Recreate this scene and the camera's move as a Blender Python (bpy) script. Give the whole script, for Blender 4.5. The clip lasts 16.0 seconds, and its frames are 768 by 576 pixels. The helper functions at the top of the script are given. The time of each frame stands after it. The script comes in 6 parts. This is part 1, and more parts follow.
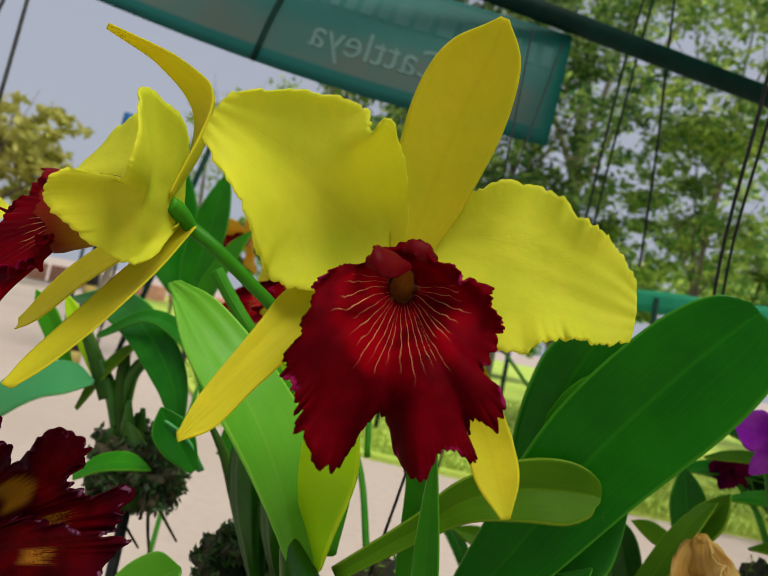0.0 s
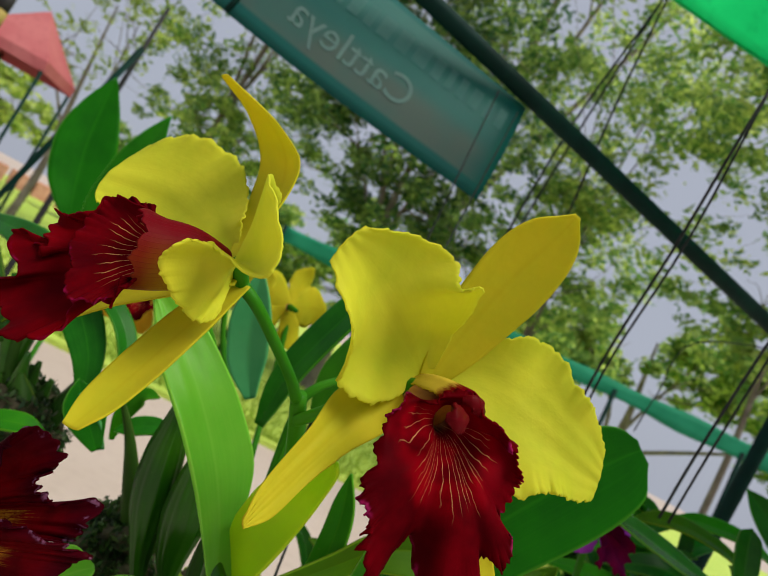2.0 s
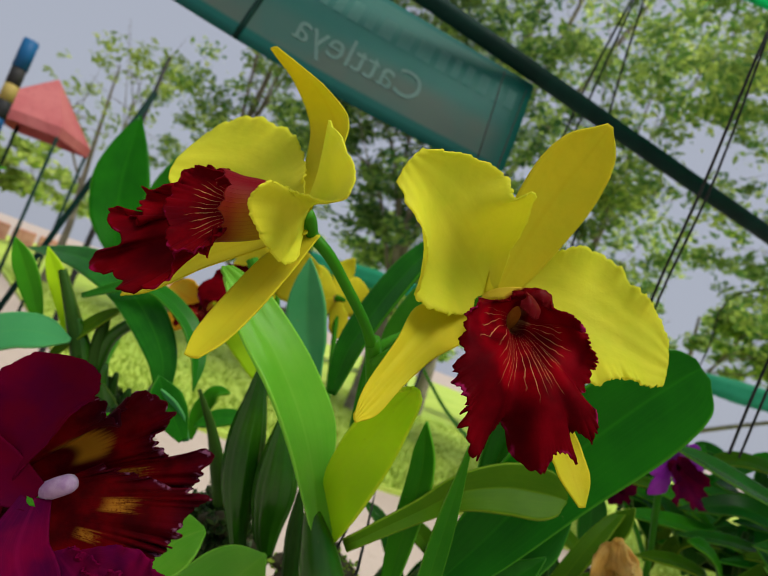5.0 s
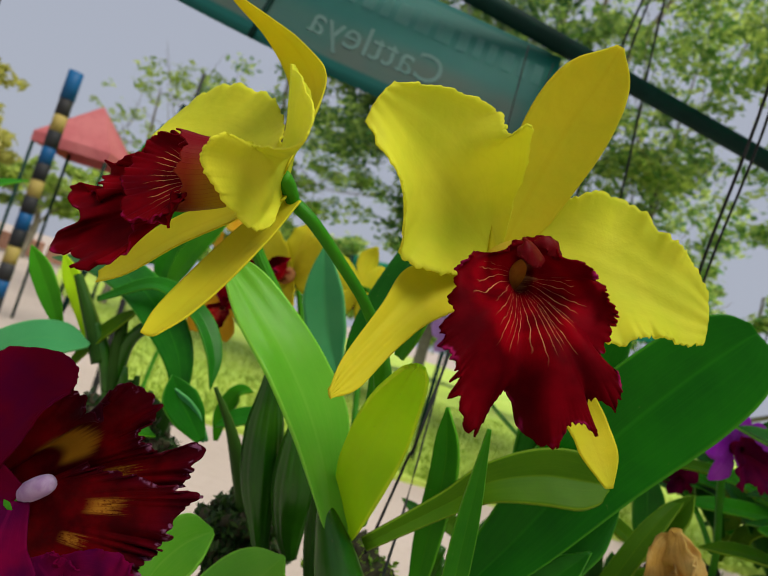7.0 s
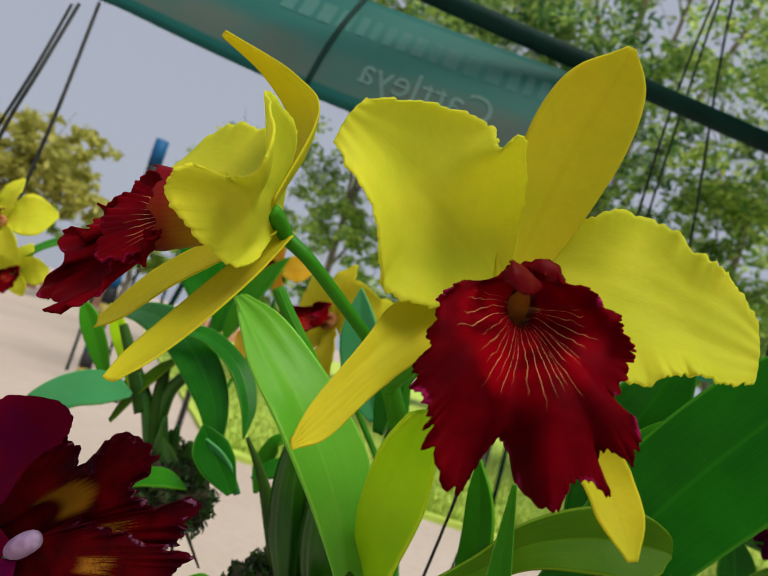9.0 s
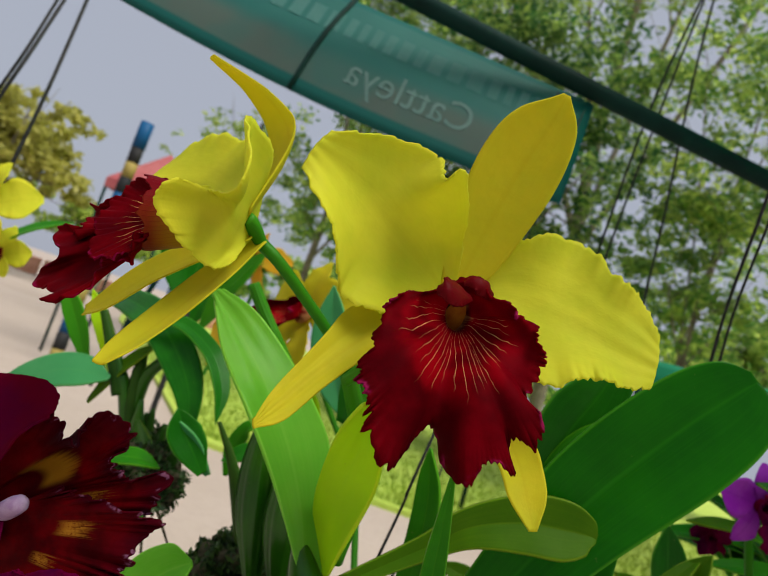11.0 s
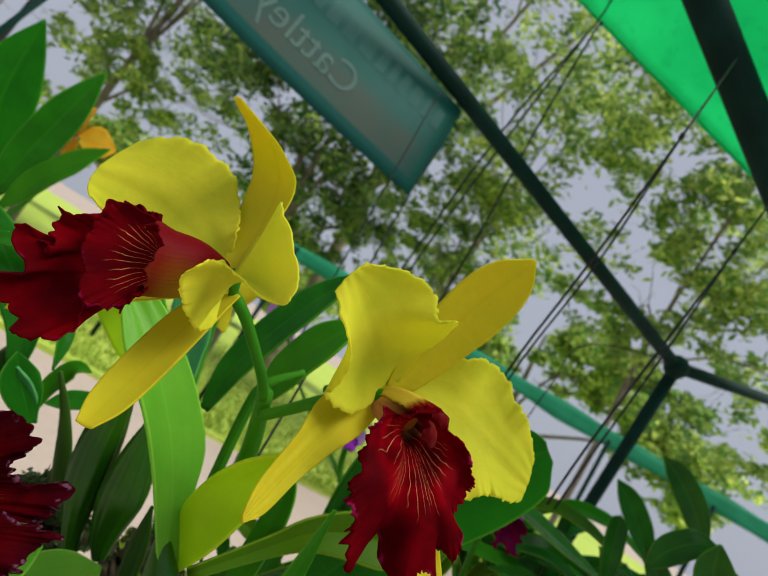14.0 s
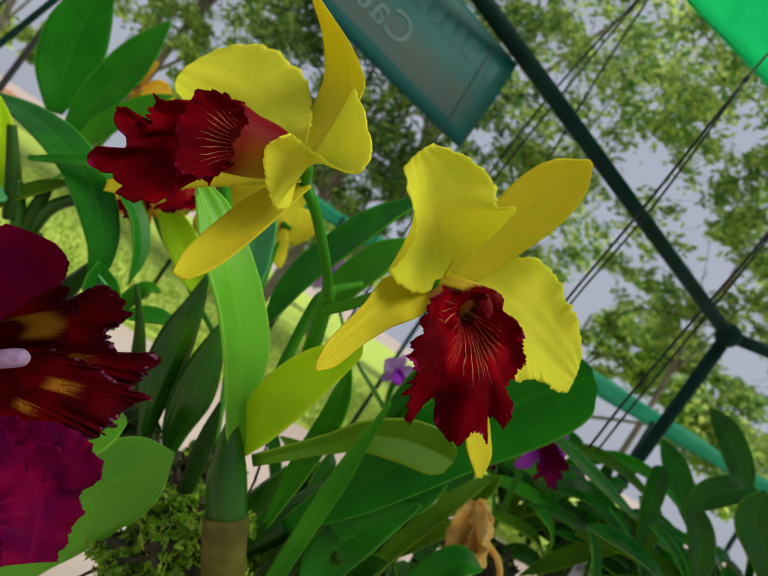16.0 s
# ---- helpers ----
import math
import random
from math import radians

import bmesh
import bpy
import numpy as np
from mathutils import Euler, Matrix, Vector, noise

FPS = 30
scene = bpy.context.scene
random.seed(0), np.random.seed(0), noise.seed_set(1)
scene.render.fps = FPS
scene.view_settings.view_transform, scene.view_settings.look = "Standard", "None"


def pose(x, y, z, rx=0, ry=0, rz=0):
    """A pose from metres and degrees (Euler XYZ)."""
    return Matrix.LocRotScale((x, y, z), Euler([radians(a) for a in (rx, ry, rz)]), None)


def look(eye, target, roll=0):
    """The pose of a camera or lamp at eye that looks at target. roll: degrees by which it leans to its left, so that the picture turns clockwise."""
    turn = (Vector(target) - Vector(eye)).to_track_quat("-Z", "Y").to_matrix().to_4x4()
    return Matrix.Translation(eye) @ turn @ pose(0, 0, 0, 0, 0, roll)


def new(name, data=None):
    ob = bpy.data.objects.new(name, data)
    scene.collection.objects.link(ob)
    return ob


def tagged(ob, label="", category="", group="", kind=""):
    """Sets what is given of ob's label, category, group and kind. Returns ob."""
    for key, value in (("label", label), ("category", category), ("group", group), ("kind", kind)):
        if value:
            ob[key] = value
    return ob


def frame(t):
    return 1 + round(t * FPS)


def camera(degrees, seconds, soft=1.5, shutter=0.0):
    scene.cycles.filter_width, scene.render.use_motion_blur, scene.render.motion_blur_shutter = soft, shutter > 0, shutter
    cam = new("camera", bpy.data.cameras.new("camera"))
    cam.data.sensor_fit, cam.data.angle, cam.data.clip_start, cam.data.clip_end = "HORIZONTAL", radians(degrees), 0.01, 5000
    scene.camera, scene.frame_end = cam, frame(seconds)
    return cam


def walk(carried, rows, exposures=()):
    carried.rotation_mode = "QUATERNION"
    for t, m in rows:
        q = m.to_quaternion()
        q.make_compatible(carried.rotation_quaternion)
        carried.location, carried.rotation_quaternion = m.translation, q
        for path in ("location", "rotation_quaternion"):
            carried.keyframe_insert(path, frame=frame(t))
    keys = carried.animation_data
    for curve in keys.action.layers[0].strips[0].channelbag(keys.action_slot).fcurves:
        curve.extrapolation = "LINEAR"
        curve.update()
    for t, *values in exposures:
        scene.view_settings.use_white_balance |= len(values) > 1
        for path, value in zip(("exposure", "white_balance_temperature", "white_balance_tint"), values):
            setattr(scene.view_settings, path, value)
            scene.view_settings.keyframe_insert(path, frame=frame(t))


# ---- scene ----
cam = camera(65.7, 16.0, soft=0.9)
PATH = [
    (0, pose(0.0081, 0.0031, 1.2463, 93.51, -11.60, 5.24)),
    (0.5, pose(-0.0015, -0.0125, 1.2469, 95.44, -15.00, 5.36)),
    (1, pose(-0.0079, -0.0103, 1.2436, 94.20, -14.98, 1.54)),
    (1.5, pose(-0.0306, -0.0130, 1.2514, 93.37, -19.61, -3.69)),
    (2, pose(-0.0616, -0.0199, 1.2664, 96.26, -27.60, -10.46)),
    (2.5, pose(-0.0737, -0.0222, 1.2619, 96.36, -30.30, -12.68)),
    (3, pose(-0.0760, -0.0396, 1.2524, 96.90, -31.05, -15.80)),
    (3.5, pose(-0.0667, -0.0373, 1.2327, 93.49, -27.61, -14.63)),
    (4, pose(-0.0574, -0.0283, 1.2344, 93.37, -21.06, -11.61)),
    (4.5, pose(-0.0656, -0.0351, 1.2337, 96.33, -20.19, -8.27)),
    (7, pose(-0.0399, -0.0122, 1.2292, 94.72, -16.77, -1.48)),
    (7.5, pose(-0.0378, 0.0092, 1.2351, 94.08, -13.78, 1.70)),
    (8, pose(-0.0159, 0.0103, 1.2342, 96.49, -14.03, 7.09)),
    (10.5, pose(-0.0184, -0.0121, 1.2352, 97.70, -18.54, 3.28)),
    (11, pose(-0.0077, -0.0179, 1.2370, 97.29, -18.26, 3.77)),
    (11.5, pose(-0.0135, -0.0188, 1.2367, 97.54, -18.32, 1.42)),
    (12, pose(-0.0103, -0.0218, 1.2369, 96.76, -18.61, -0.41)),
    (12.5, pose(-0.0321, -0.0293, 1.2437, 97.17, -19.87, -2.09)),
    (13, pose(-0.0473, -0.0380, 1.2597, 98.69, -20.75, -14.01)),
    (13.5, pose(-0.0824, -0.0394, 1.2704, 100.33, -27.26, -19.10)),
    (14, pose(-0.0970, -0.0360, 1.2655, 99.23, -31.72, -21.61)),
    (14.5, pose(-0.0871, -0.0312, 1.2545, 99.03, -30.80, -20.30)),
    (15, pose(-0.0935, -0.0323, 1.2518, 97.98, -34.34, -19.20)),
    (15.5, pose(-0.0911, -0.0512, 1.2509, 97.49, -34.94, -20.80)),
    (16, pose(-0.0891, -0.0510, 1.2334, 94.22, -33.82, -16.92)),
]
cam.data.dof.use_dof = True
cam.data.dof.focus_distance = 0.175
cam.data.dof.aperture_fstop = 21
walk(cam, PATH)

# world: pale hazy sky
SUN_UP, SUN_ROUND = 60, 128
world = bpy.data.worlds.new("world")
scene.world = world
world.use_nodes = True
wn = world.node_tree
for n in list(wn.nodes):
    wn.nodes.remove(n)
w_out = wn.nodes.new("ShaderNodeOutputWorld")
w_bg = wn.nodes.new("ShaderNodeBackground")
w_sky = wn.nodes.new("ShaderNodeTexSky")
w_sky.sky_type = "NISHITA"
w_sky.sun_disc = False
w_sky.sun_elevation, w_sky.sun_rotation = radians(SUN_UP), radians(SUN_ROUND)
w_sky.dust_density = 6.0
w_mix = wn.nodes.new("ShaderNodeMix")
w_mix.data_type = "RGBA"
w_mix.inputs[0].default_value = 0.86
w_mix.inputs[7].default_value = (4.45, 4.75, 5.6, 1)
wn.links.new(w_sky.outputs[0], w_mix.inputs[6])
wn.links.new(w_mix.outputs[2], w_bg.inputs[0])
w_bg.inputs[1].default_value = 0.1
wn.links.new(w_bg.outputs[0], w_out.inputs[0])

sun_data = bpy.data.lights.new("sun", "SUN")
sun_data.energy, sun_data.angle, sun_data.color = 4.4, radians(40), (1.0, 0.95, 0.86)
sun = new("sun", sun_data)
sun_way = Vector((math.sin(radians(SUN_ROUND)) * math.cos(radians(SUN_UP)), math.cos(radians(SUN_ROUND)) * math.cos(radians(SUN_UP)), math.sin(radians(SUN_UP))))
sun.matrix_world = look(sun_way * 10, (0, 0, 0))


# ---------- materials ----------
def material(name):
    m = bpy.data.materials.new(name)
    m.use_nodes = True
    t = m.node_tree
    for n in list(t.nodes):
        t.nodes.remove(n)
    out = t.nodes.new("ShaderNodeOutputMaterial")
    p = t.nodes.new("ShaderNodeBsdfPrincipled")
    t.links.new(p.outputs[0], out.inputs[0])
    return m, t, p, out


def node(t, kind, **props):
    n = t.nodes.new(kind)
    for k, v in props.items():
        if k == "operation":
            n.operation = v
        elif k == "data_type":
            n.data_type = v
        elif k == "bands_direction":
            n.bands_direction = v
        elif k == "blend_type":
            n.blend_type = v
    return n


def mix_col(t, fac, a, b, blend="MIX"):
    m = node(t, "ShaderNodeMix", data_type="RGBA", blend_type=blend)
    for sock, v in ((m.inputs[0], fac), (m.inputs[6], a), (m.inputs[7], b)):
        if isinstance(v, (int, float)):
            sock.default_value = v
        elif isinstance(v, tuple):
            sock.default_value = (*v, 1) if len(v) == 3 else v
        else:
            t.links.new(v, sock)
    return m.outputs[2]


def calc(t, op, a, b=0.0, c=0.0, clamp=False):
    m = node(t, "ShaderNodeMath", operation=op)
    m.use_clamp = clamp
    for i, v in enumerate((a, b, c)):
        if isinstance(v, (int, float)):
            m.inputs[i].default_value = v
        else:
            t.links.new(v, m.inputs[i])
    return m.outputs[0]


def ramp(t, fac, lo, hi, a=0.0, b=1.0):
    m = t.nodes.new("ShaderNodeMapRange")
    m.interpolation_type = "SMOOTHSTEP"
    t.links.new(fac, m.inputs[0])
    for i, v in enumerate((lo, hi, a, b)):
        m.inputs[i + 1].default_value = v
    return m.outputs[0]


def noisy(t, scale, detail=4.0, vec=None, rough=0.55):
    n = t.nodes.new("ShaderNodeTexNoise")
    n.inputs["Scale"].default_value, n.inputs["Detail"].default_value = scale, detail
    n.inputs["Roughness"].default_value = rough
    if vec is None:
        c = t.nodes.new("ShaderNodeTexCoord")
        vec = c.outputs["Object"]
    t.links.new(vec, n.inputs["Vector"])
    return n.outputs["Fac"]


def uv_xy(t):
    c = t.nodes.new("ShaderNodeTexCoord")
    s = t.nodes.new("ShaderNodeSeparateXYZ")
    t.links.new(c.outputs["UV"], s.inputs[0])
    return c.outputs["UV"], s.outputs[0], s.outputs[1]


def scaled_uv(t, uv, sx, sy):
    m = t.nodes.new("ShaderNodeMapping")
    m.inputs["Scale"].default_value = (sx, sy, 1)
    t.links.new(uv, m.inputs[0])
    return m.outputs[0]


def bump(t, p, height, strength, distance):
    b = t.nodes.new("ShaderNodeBump")
    b.inputs["Strength"].default_value, b.inputs["Distance"].default_value = strength, distance
    t.links.new(height, b.inputs["Height"])
    t.links.new(b.outputs[0], p.inputs["Normal"])
    return b.outputs[0]


def see_through(t, p, out, colour, share, normal=None):
    """Adds light that shines through a thin leaf or petal."""
    tr = t.nodes.new("ShaderNodeBsdfTranslucent")
    if isinstance(colour, tuple):
        tr.inputs[0].default_value = (*colour, 1)
    else:
        t.links.new(colour, tr.inputs[0])
    if normal is not None:
        t.links.new(normal, tr.inputs["Normal"])
    mx = t.nodes.new("ShaderNodeMixShader")
    mx.inputs[0].default_value = share
    t.links.new(p.outputs[0], mx.inputs[1])
    t.links.new(tr.outputs[0], mx.inputs[2])
    t.links.new(mx.outputs[0], out.inputs[0])


def petal_material(name, main, green, deep, share=0.4, vein=0.12, spec=0.06):
    m, t, p, out = material(name)
    uv, u, v = uv_xy(t)
    n1 = noisy(t, 60.0, 3)
    col = mix_col(t, ramp(t, n1, 0.3, 0.75), main, green)
    # midrib and fine long veins
    mid = calc(t, "ABSOLUTE", calc(t, "SUBTRACT", v, 0.5))
    rib = ramp(t, mid, 0.0, 0.07, 1.0, 0.0)
    col = mix_col(t, calc(t, "MULTIPLY", rib, 0.22), col, deep)
    fine = noisy(t, 1.0, 3, scaled_uv(t, uv, 3.0, 46.0))
    col = mix_col(t, calc(t, "MULTIPLY", ramp(t, fine, 0.45, 0.75), vein), col, deep)
    t.links.new(col, p.inputs["Base Color"])
    p.inputs["Roughness"].default_value = 0.5
    p.inputs["Specular IOR Level"].default_value = spec
    h = calc(t, "ADD", calc(t, "MULTIPLY", fine, 0.10), calc(t, "ADD", calc(t, "MULTIPLY", noisy(t, 260.0, 3), 0.5), calc(t, "MULTIPLY", noisy(t, 70.0, 2), 1.6)))
    nrm = bump(t, p, h, 0.4, 0.0009)
    see_through(t, p, out, col, share, nrm)
    return m


def lip_material(name, red, dark, gold, rim, mouth=0.17, bright=(0.42, 0.001, 0.008), lines=132.0, far=0.70, show=0.8):
    m, t, p, out = material(name)
    uv, u, v = uv_xy(t)
    n1 = noisy(t, 45.0, 4)
    col = mix_col(t, ramp(t, n1, 0.32, 0.7), dark, red)
    # magenta rim at the frilled edge; it and the brighter band hold painted highlights
    glow = calc(t, "MULTIPLY", calc(t, "MULTIPLY", ramp(t, u, 0.16, 0.28), ramp(t, u, 0.55, 0.8, 1.0, 0.0)), ramp(t, noisy(t, 70.0, 2), 0.4, 0.65))
    col = mix_col(t, calc(t, "MULTIPLY", glow, 0.8), col, bright)
    edge = calc(t, "MULTIPLY", ramp(t, u, 0.97, 0.995), ramp(t, noisy(t, 110.0, 3), 0.52, 0.66))
    col = mix_col(t, calc(t, "MULTIPLY", edge, 0.55), col, rim)
    # golden throat and branching gold veins running out of it
    warp = noisy(t, 1.0, 2, scaled_uv(t, uv, 5.0, 9.0))
    vv = calc(t, "ADD", v, calc(t, "MULTIPLY", calc(t, "SUBTRACT", warp, 0.5), 0.05))
    wave = calc(t, "ABSOLUTE", calc(t, "SINE", calc(t, "MULTIPLY", vv, lines)))
    reach = calc(t, "ADD", far, calc(t, "MULTIPLY", calc(t, "SUBTRACT", noisy(t, 1.0, 1, scaled_uv(t, uv, 0.01, 40.0)), 0.5), 0.5))
    fade = ramp(t, calc(t, "SUBTRACT", reach, u), 0.0, 0.2)
    wide = calc(t, "ADD", 0.05, calc(t, "MULTIPLY", ramp(t, u, 0.3, 0.62, 0.25, 1.0), 0.10))
    line = calc(t, "LESS_THAN", wave, wide)
    low = ramp(t, calc(t, "ABSOLUTE", calc(t, "SUBTRACT", v, 0.5)), 0.30, 0.42, 1.0, 0.0)
    col = mix_col(t, calc(t, "MULTIPLY", calc(t, "MULTIPLY", line, fade), calc(t, "MULTIPLY", low, show)), col, gold)
    throat = ramp(t, calc(t, "ADD", u, calc(t, "MULTIPLY", calc(t, "SUBTRACT", warp, 0.5), 0.25)), mouth - 0.16, mouth, 1.0, 0.0)
    col = mix_col(t, calc(t, "MULTIPLY", throat, 0.9), col, gold)
    t.links.new(col, p.inputs["Base Color"])
    p.inputs["Roughness"].default_value = 0.55
    p.inputs["Specular IOR Level"].default_value = 0.01
    nrm = bump(t, p, calc(t, "ADD", noisy(t, 120.0, 3), noisy(t, 420.0, 3)), 0.3, 0.0005)
    see_through(t, p, out, col, 0.16, nrm)
    return m


def tube_material(name, red, gold):
    """Rolled tube of a lip: red above and at the mouth, golden below, with thin red stripes along it."""
    m, t, p, out = material(name)
    uv, u, v = uv_xy(t)
    c = t.nodes.new("ShaderNodeTexCoord")
    xyz = t.nodes.new("ShaderNodeSeparateXYZ")
    t.links.new(c.outputs["Object"], xyz.inputs[0])
    n1 = noisy(t, 90.0, 3)
    high = calc(t, "ADD", xyz.outputs[2], calc(t, "MULTIPLY", calc(t, "SUBTRACT", n1, 0.5), 0.006))
    gilt = calc(t, "MULTIPLY", ramp(t, high, 1.2515, 1.2690, 1.0, 0.0), ramp(t, u, 0.45, 0.92, 1.0, 0.1))
    stripe = ramp(t, calc(t, "ABSOLUTE", calc(t, "SINE", calc(t, "MULTIPLY", v, 150.0))), 0.0, 0.35, 0.32, 0.0)
    gilt = calc(t, "MULTIPLY", gilt, calc(t, "SUBTRACT", 1.0, calc(t, "MULTIPLY", stripe, ramp(t, u, 0.2, 0.6))))
    col = mix_col(t, gilt, mix_col(t, n1, red, tuple(0.6 * x for x in red)), gold)
    t.links.new(col, p.inputs["Base Color"])
    p.inputs["Roughness"].default_value = 0.5
    p.inputs["Specular IOR Level"].default_value = 0.05
    nrm = bump(t, p, calc(t, "ADD", stripe, noisy(t, 320.0, 3)), 0.3, 0.0005)
    see_through(t, p, out, col, 0.2, nrm)
    return m


def lobe_material(name, red, dark, gold, patches):
    """Dark red lobe with streaked golden patches: each at v, half as wide as w, from u0 to u1; a solid one is evenly gold."""
    m, t, p, out = material(name)
    uv, u, v = uv_xy(t)
    col = mix_col(t, ramp(t, noisy(t, 60.0, 4), 0.34, 0.72), dark, red)
    streak = noisy(t, 1.0, 3, scaled_uv(t, uv, 4.0, 110.0))
    cells = noisy(t, 900.0, 2)
    for at, w, u0, u1, solid in patches:
        off = calc(t, "ABSOLUTE", calc(t, "SUBTRACT", v, at))
        patch = calc(t, "MULTIPLY", calc(t, "MULTIPLY", ramp(t, u, u0, u0 + 0.08), ramp(t, calc(t, "ADD", u, calc(t, "MULTIPLY", calc(t, "SUBTRACT", streak, 0.5), 0.15 if solid else 0.5)), u1 - 0.1, u1 + 0.02, 1.0, 0.0)), ramp(t, off, w * 0.6, w, 1.0, 0.0))
        grain = ramp(t, calc(t, "ADD", calc(t, "MULTIPLY", streak, 0.7), calc(t, "MULTIPLY", cells, 0.5)), 0.42, 0.60)
        patch = calc(t, "MULTIPLY", patch, calc(t, "MAXIMUM", grain, solid))
        col = mix_col(t, calc(t, "MULTIPLY", patch, 0.8), col, gold)
    rim = ramp(t, u, 0.80, 1.0)
    col = mix_col(t, calc(t, "MULTIPLY", rim, 0.7), col, (0.025, 0.0005, 0.006))
    # pale specks along the edge: reflections painted into the colour
    glint = calc(t, "MULTIPLY", ramp(t, u, 0.95, 0.985), ramp(t, noisy(t, 260.0, 3), 0.56, 0.66))
    col = mix_col(t, calc(t, "MULTIPLY", glint, 0.6), col, (0.40, 0.16, 0.30))
    t.links.new(col, p.inputs["Base Color"])
    p.inputs["Roughness"].default_value = 0.4
    p.inputs["Specular IOR Level"].default_value = 0.03
    nrm = bump(t, p, calc(t, "ADD", streak, noisy(t, 320.0, 3)), 0.4, 0.0006)
    see_through(t, p, out, col, 0.2, nrm)
    return m


def leaf_material(name, a, b, rib_col, share=0.25, rough=0.36, scale=25.0, gloss=0.11):
    m, t, p, out = material(name)
    uv, u, v = uv_xy(t)
    info = t.nodes.new("ShaderNodeObjectInfo")
    col = mix_col(t, ramp(t, noisy(t, scale, 5), 0.3, 0.72), a, b)
    fine = noisy(t, 1.0, 3, scaled_uv(t, uv, 2.0, 60.0))
    col = mix_col(t, calc(t, "MULTIPLY", ramp(t, fine, 0.4, 0.8), 0.35), col, rib_col)
    mid = calc(t, "ABSOLUTE", calc(t, "SUBTRACT", v, 0.5))
    col = mix_col(t, ramp(t, mid, 0.0, 0.035, 0.5, 0.0), col, rib_col)
    col = mix_col(t, calc(t, "MULTIPLY", info.outputs["Random"], 0.25), col, rib_col)
    col = mix_col(t, ramp(t, mid, 0.468, 0.495, 0.0, 0.6), col, tuple(min(0.9, 1.5 * x + 0.05) for x in rib_col[:2]) + (rib_col[2] * 1.5 + 0.01,))
    speck = ramp(t, noisy(t, 420.0, 2), 0.72, 0.8)
    col = mix_col(t, calc(t, "MULTIPLY", speck, 0.3), col, (0.25, 0.22, 0.08))
    t.links.new(col, p.inputs["Base Color"])
    p.inputs["Roughness"].default_value = rough
    p.inputs["Specular IOR Level"].default_value = gloss
    nrm = bump(t, p, calc(t, "ADD", fine, noisy(t, 130.0, 4)), 0.2, 0.0005)
    see_through(t, p, out, col, share, nrm)
    return m


def plain_material(name, a, b, rough=0.6, scale=8.0, metal=0.0, bump_by=0.3, bump_m=0.002, share=0.0):
    m, t, p, out = material(name)
    n1 = noisy(t, scale, 6)
    n2 = noisy(t, scale * 9, 4)
    col = mix_col(t, ramp(t, n1, 0.3, 0.7), a, b)
    col = mix_col(t, calc(t, "MULTIPLY", ramp(t, n2, 0.5, 0.8), 0.3), col, tuple(0.5 * x for x in a))
    t.links.new(col, p.inputs["Base Color"])
    p.inputs["Metallic"].default_value = metal
    p.inputs["Specular IOR Level"].default_value = 0.14
    t.links.new(calc(t, "ADD", rough - 0.08, calc(t, "MULTIPLY", n2, 0.16)), p.inputs["Roughness"])
    nrm = bump(t, p, n2, bump_by, bump_m)
    if share:
        see_through(t, p, out, col, share, nrm)
    return m


def foliage_material(name, a, b, share=0.35):
    m, t, p, out = material(name)
    g = t.nodes.new("ShaderNodeNewGeometry")
    col = mix_col(t, ramp(t, g.outputs["Random Per Island"], 0.2, 0.85), a, b)
    # broad darker patches paint the shaded masses of a crown into its colour
    col = mix_col(t, ramp(t, noisy(t, 0.9, 3), 0.40, 0.62, 0.0, 0.7), col, tuple(0.7 * x for x in a))
    t.links.new(col, p.inputs["Base Color"])
    p.inputs["Roughness"].default_value = 0.5
    see_through(t, p, out, col, share)
    return m


YELLOW = petal_material("yellow_petal", (0.80, 0.78, 0.060), (0.71, 0.73, 0.050), (0.62, 0.60, 0.030), 0.52)
GOLDEN = petal_material("golden_sepal", (0.74, 0.65, 0.030), (0.67, 0.63, 0.030), (0.62, 0.50, 0.012), 0.48)
LILAC = petal_material("lilac_petal", (0.50, 0.28, 0.62), (0.58, 0.38, 0.66), (0.34, 0.10, 0.5), 0.35)
ORANGE = petal_material("orange_petal", (0.80, 0.46, 0.02), (0.75, 0.55, 0.05), (0.6, 0.25, 0.02))
WINE = petal_material("wine_petal", (0.095, 0.0003, 0.010), (0.062, 0.0003, 0.018), (0.08, 0.0005, 0.012), 0.15, spec=0.01)
PURPLE = petal_material("purple_petal", (0.38, 0.02, 0.55), (0.50, 0.08, 0.62), (0.2, 0.01, 0.35), 0.35)
CRIMSON = lip_material("crimson_lip", (0.15, 0.0003, 0.004), (0.055, 0.0002, 0.002), (0.74, 0.36, 0.14), (0.50, 0.02, 0.15), mouth=0.23, bright=(0.32, 0.0008, 0.006), lines=104.0, far=0.66)
CRIMSON_PLAIN = petal_material("crimson_lobe", (0.13, 0.0004, 0.003), (0.070, 0.0003, 0.002), (0.16, 0.001, 0.008), 0.14)
CRIMSON_FAN = lip_material("crimson_fan_lip", (0.16, 0.0004, 0.003), (0.070, 0.0003, 0.0025), (0.72, 0.30, 0.05), (0.42, 0.012, 0.10), 0.02, (0.26, 0.001, 0.006), 92.0, 0.46, 0.7)
CRIMSON_VEIN = lip_material("crimson_veined_lobe", (0.15, 0.0004, 0.003), (0.060, 0.0003, 0.0025), (0.74, 0.36, 0.12), (0.46, 0.015, 0.12), 0.02, (0.26, 0.001, 0.006), 62.0, 0.74, 0.85)
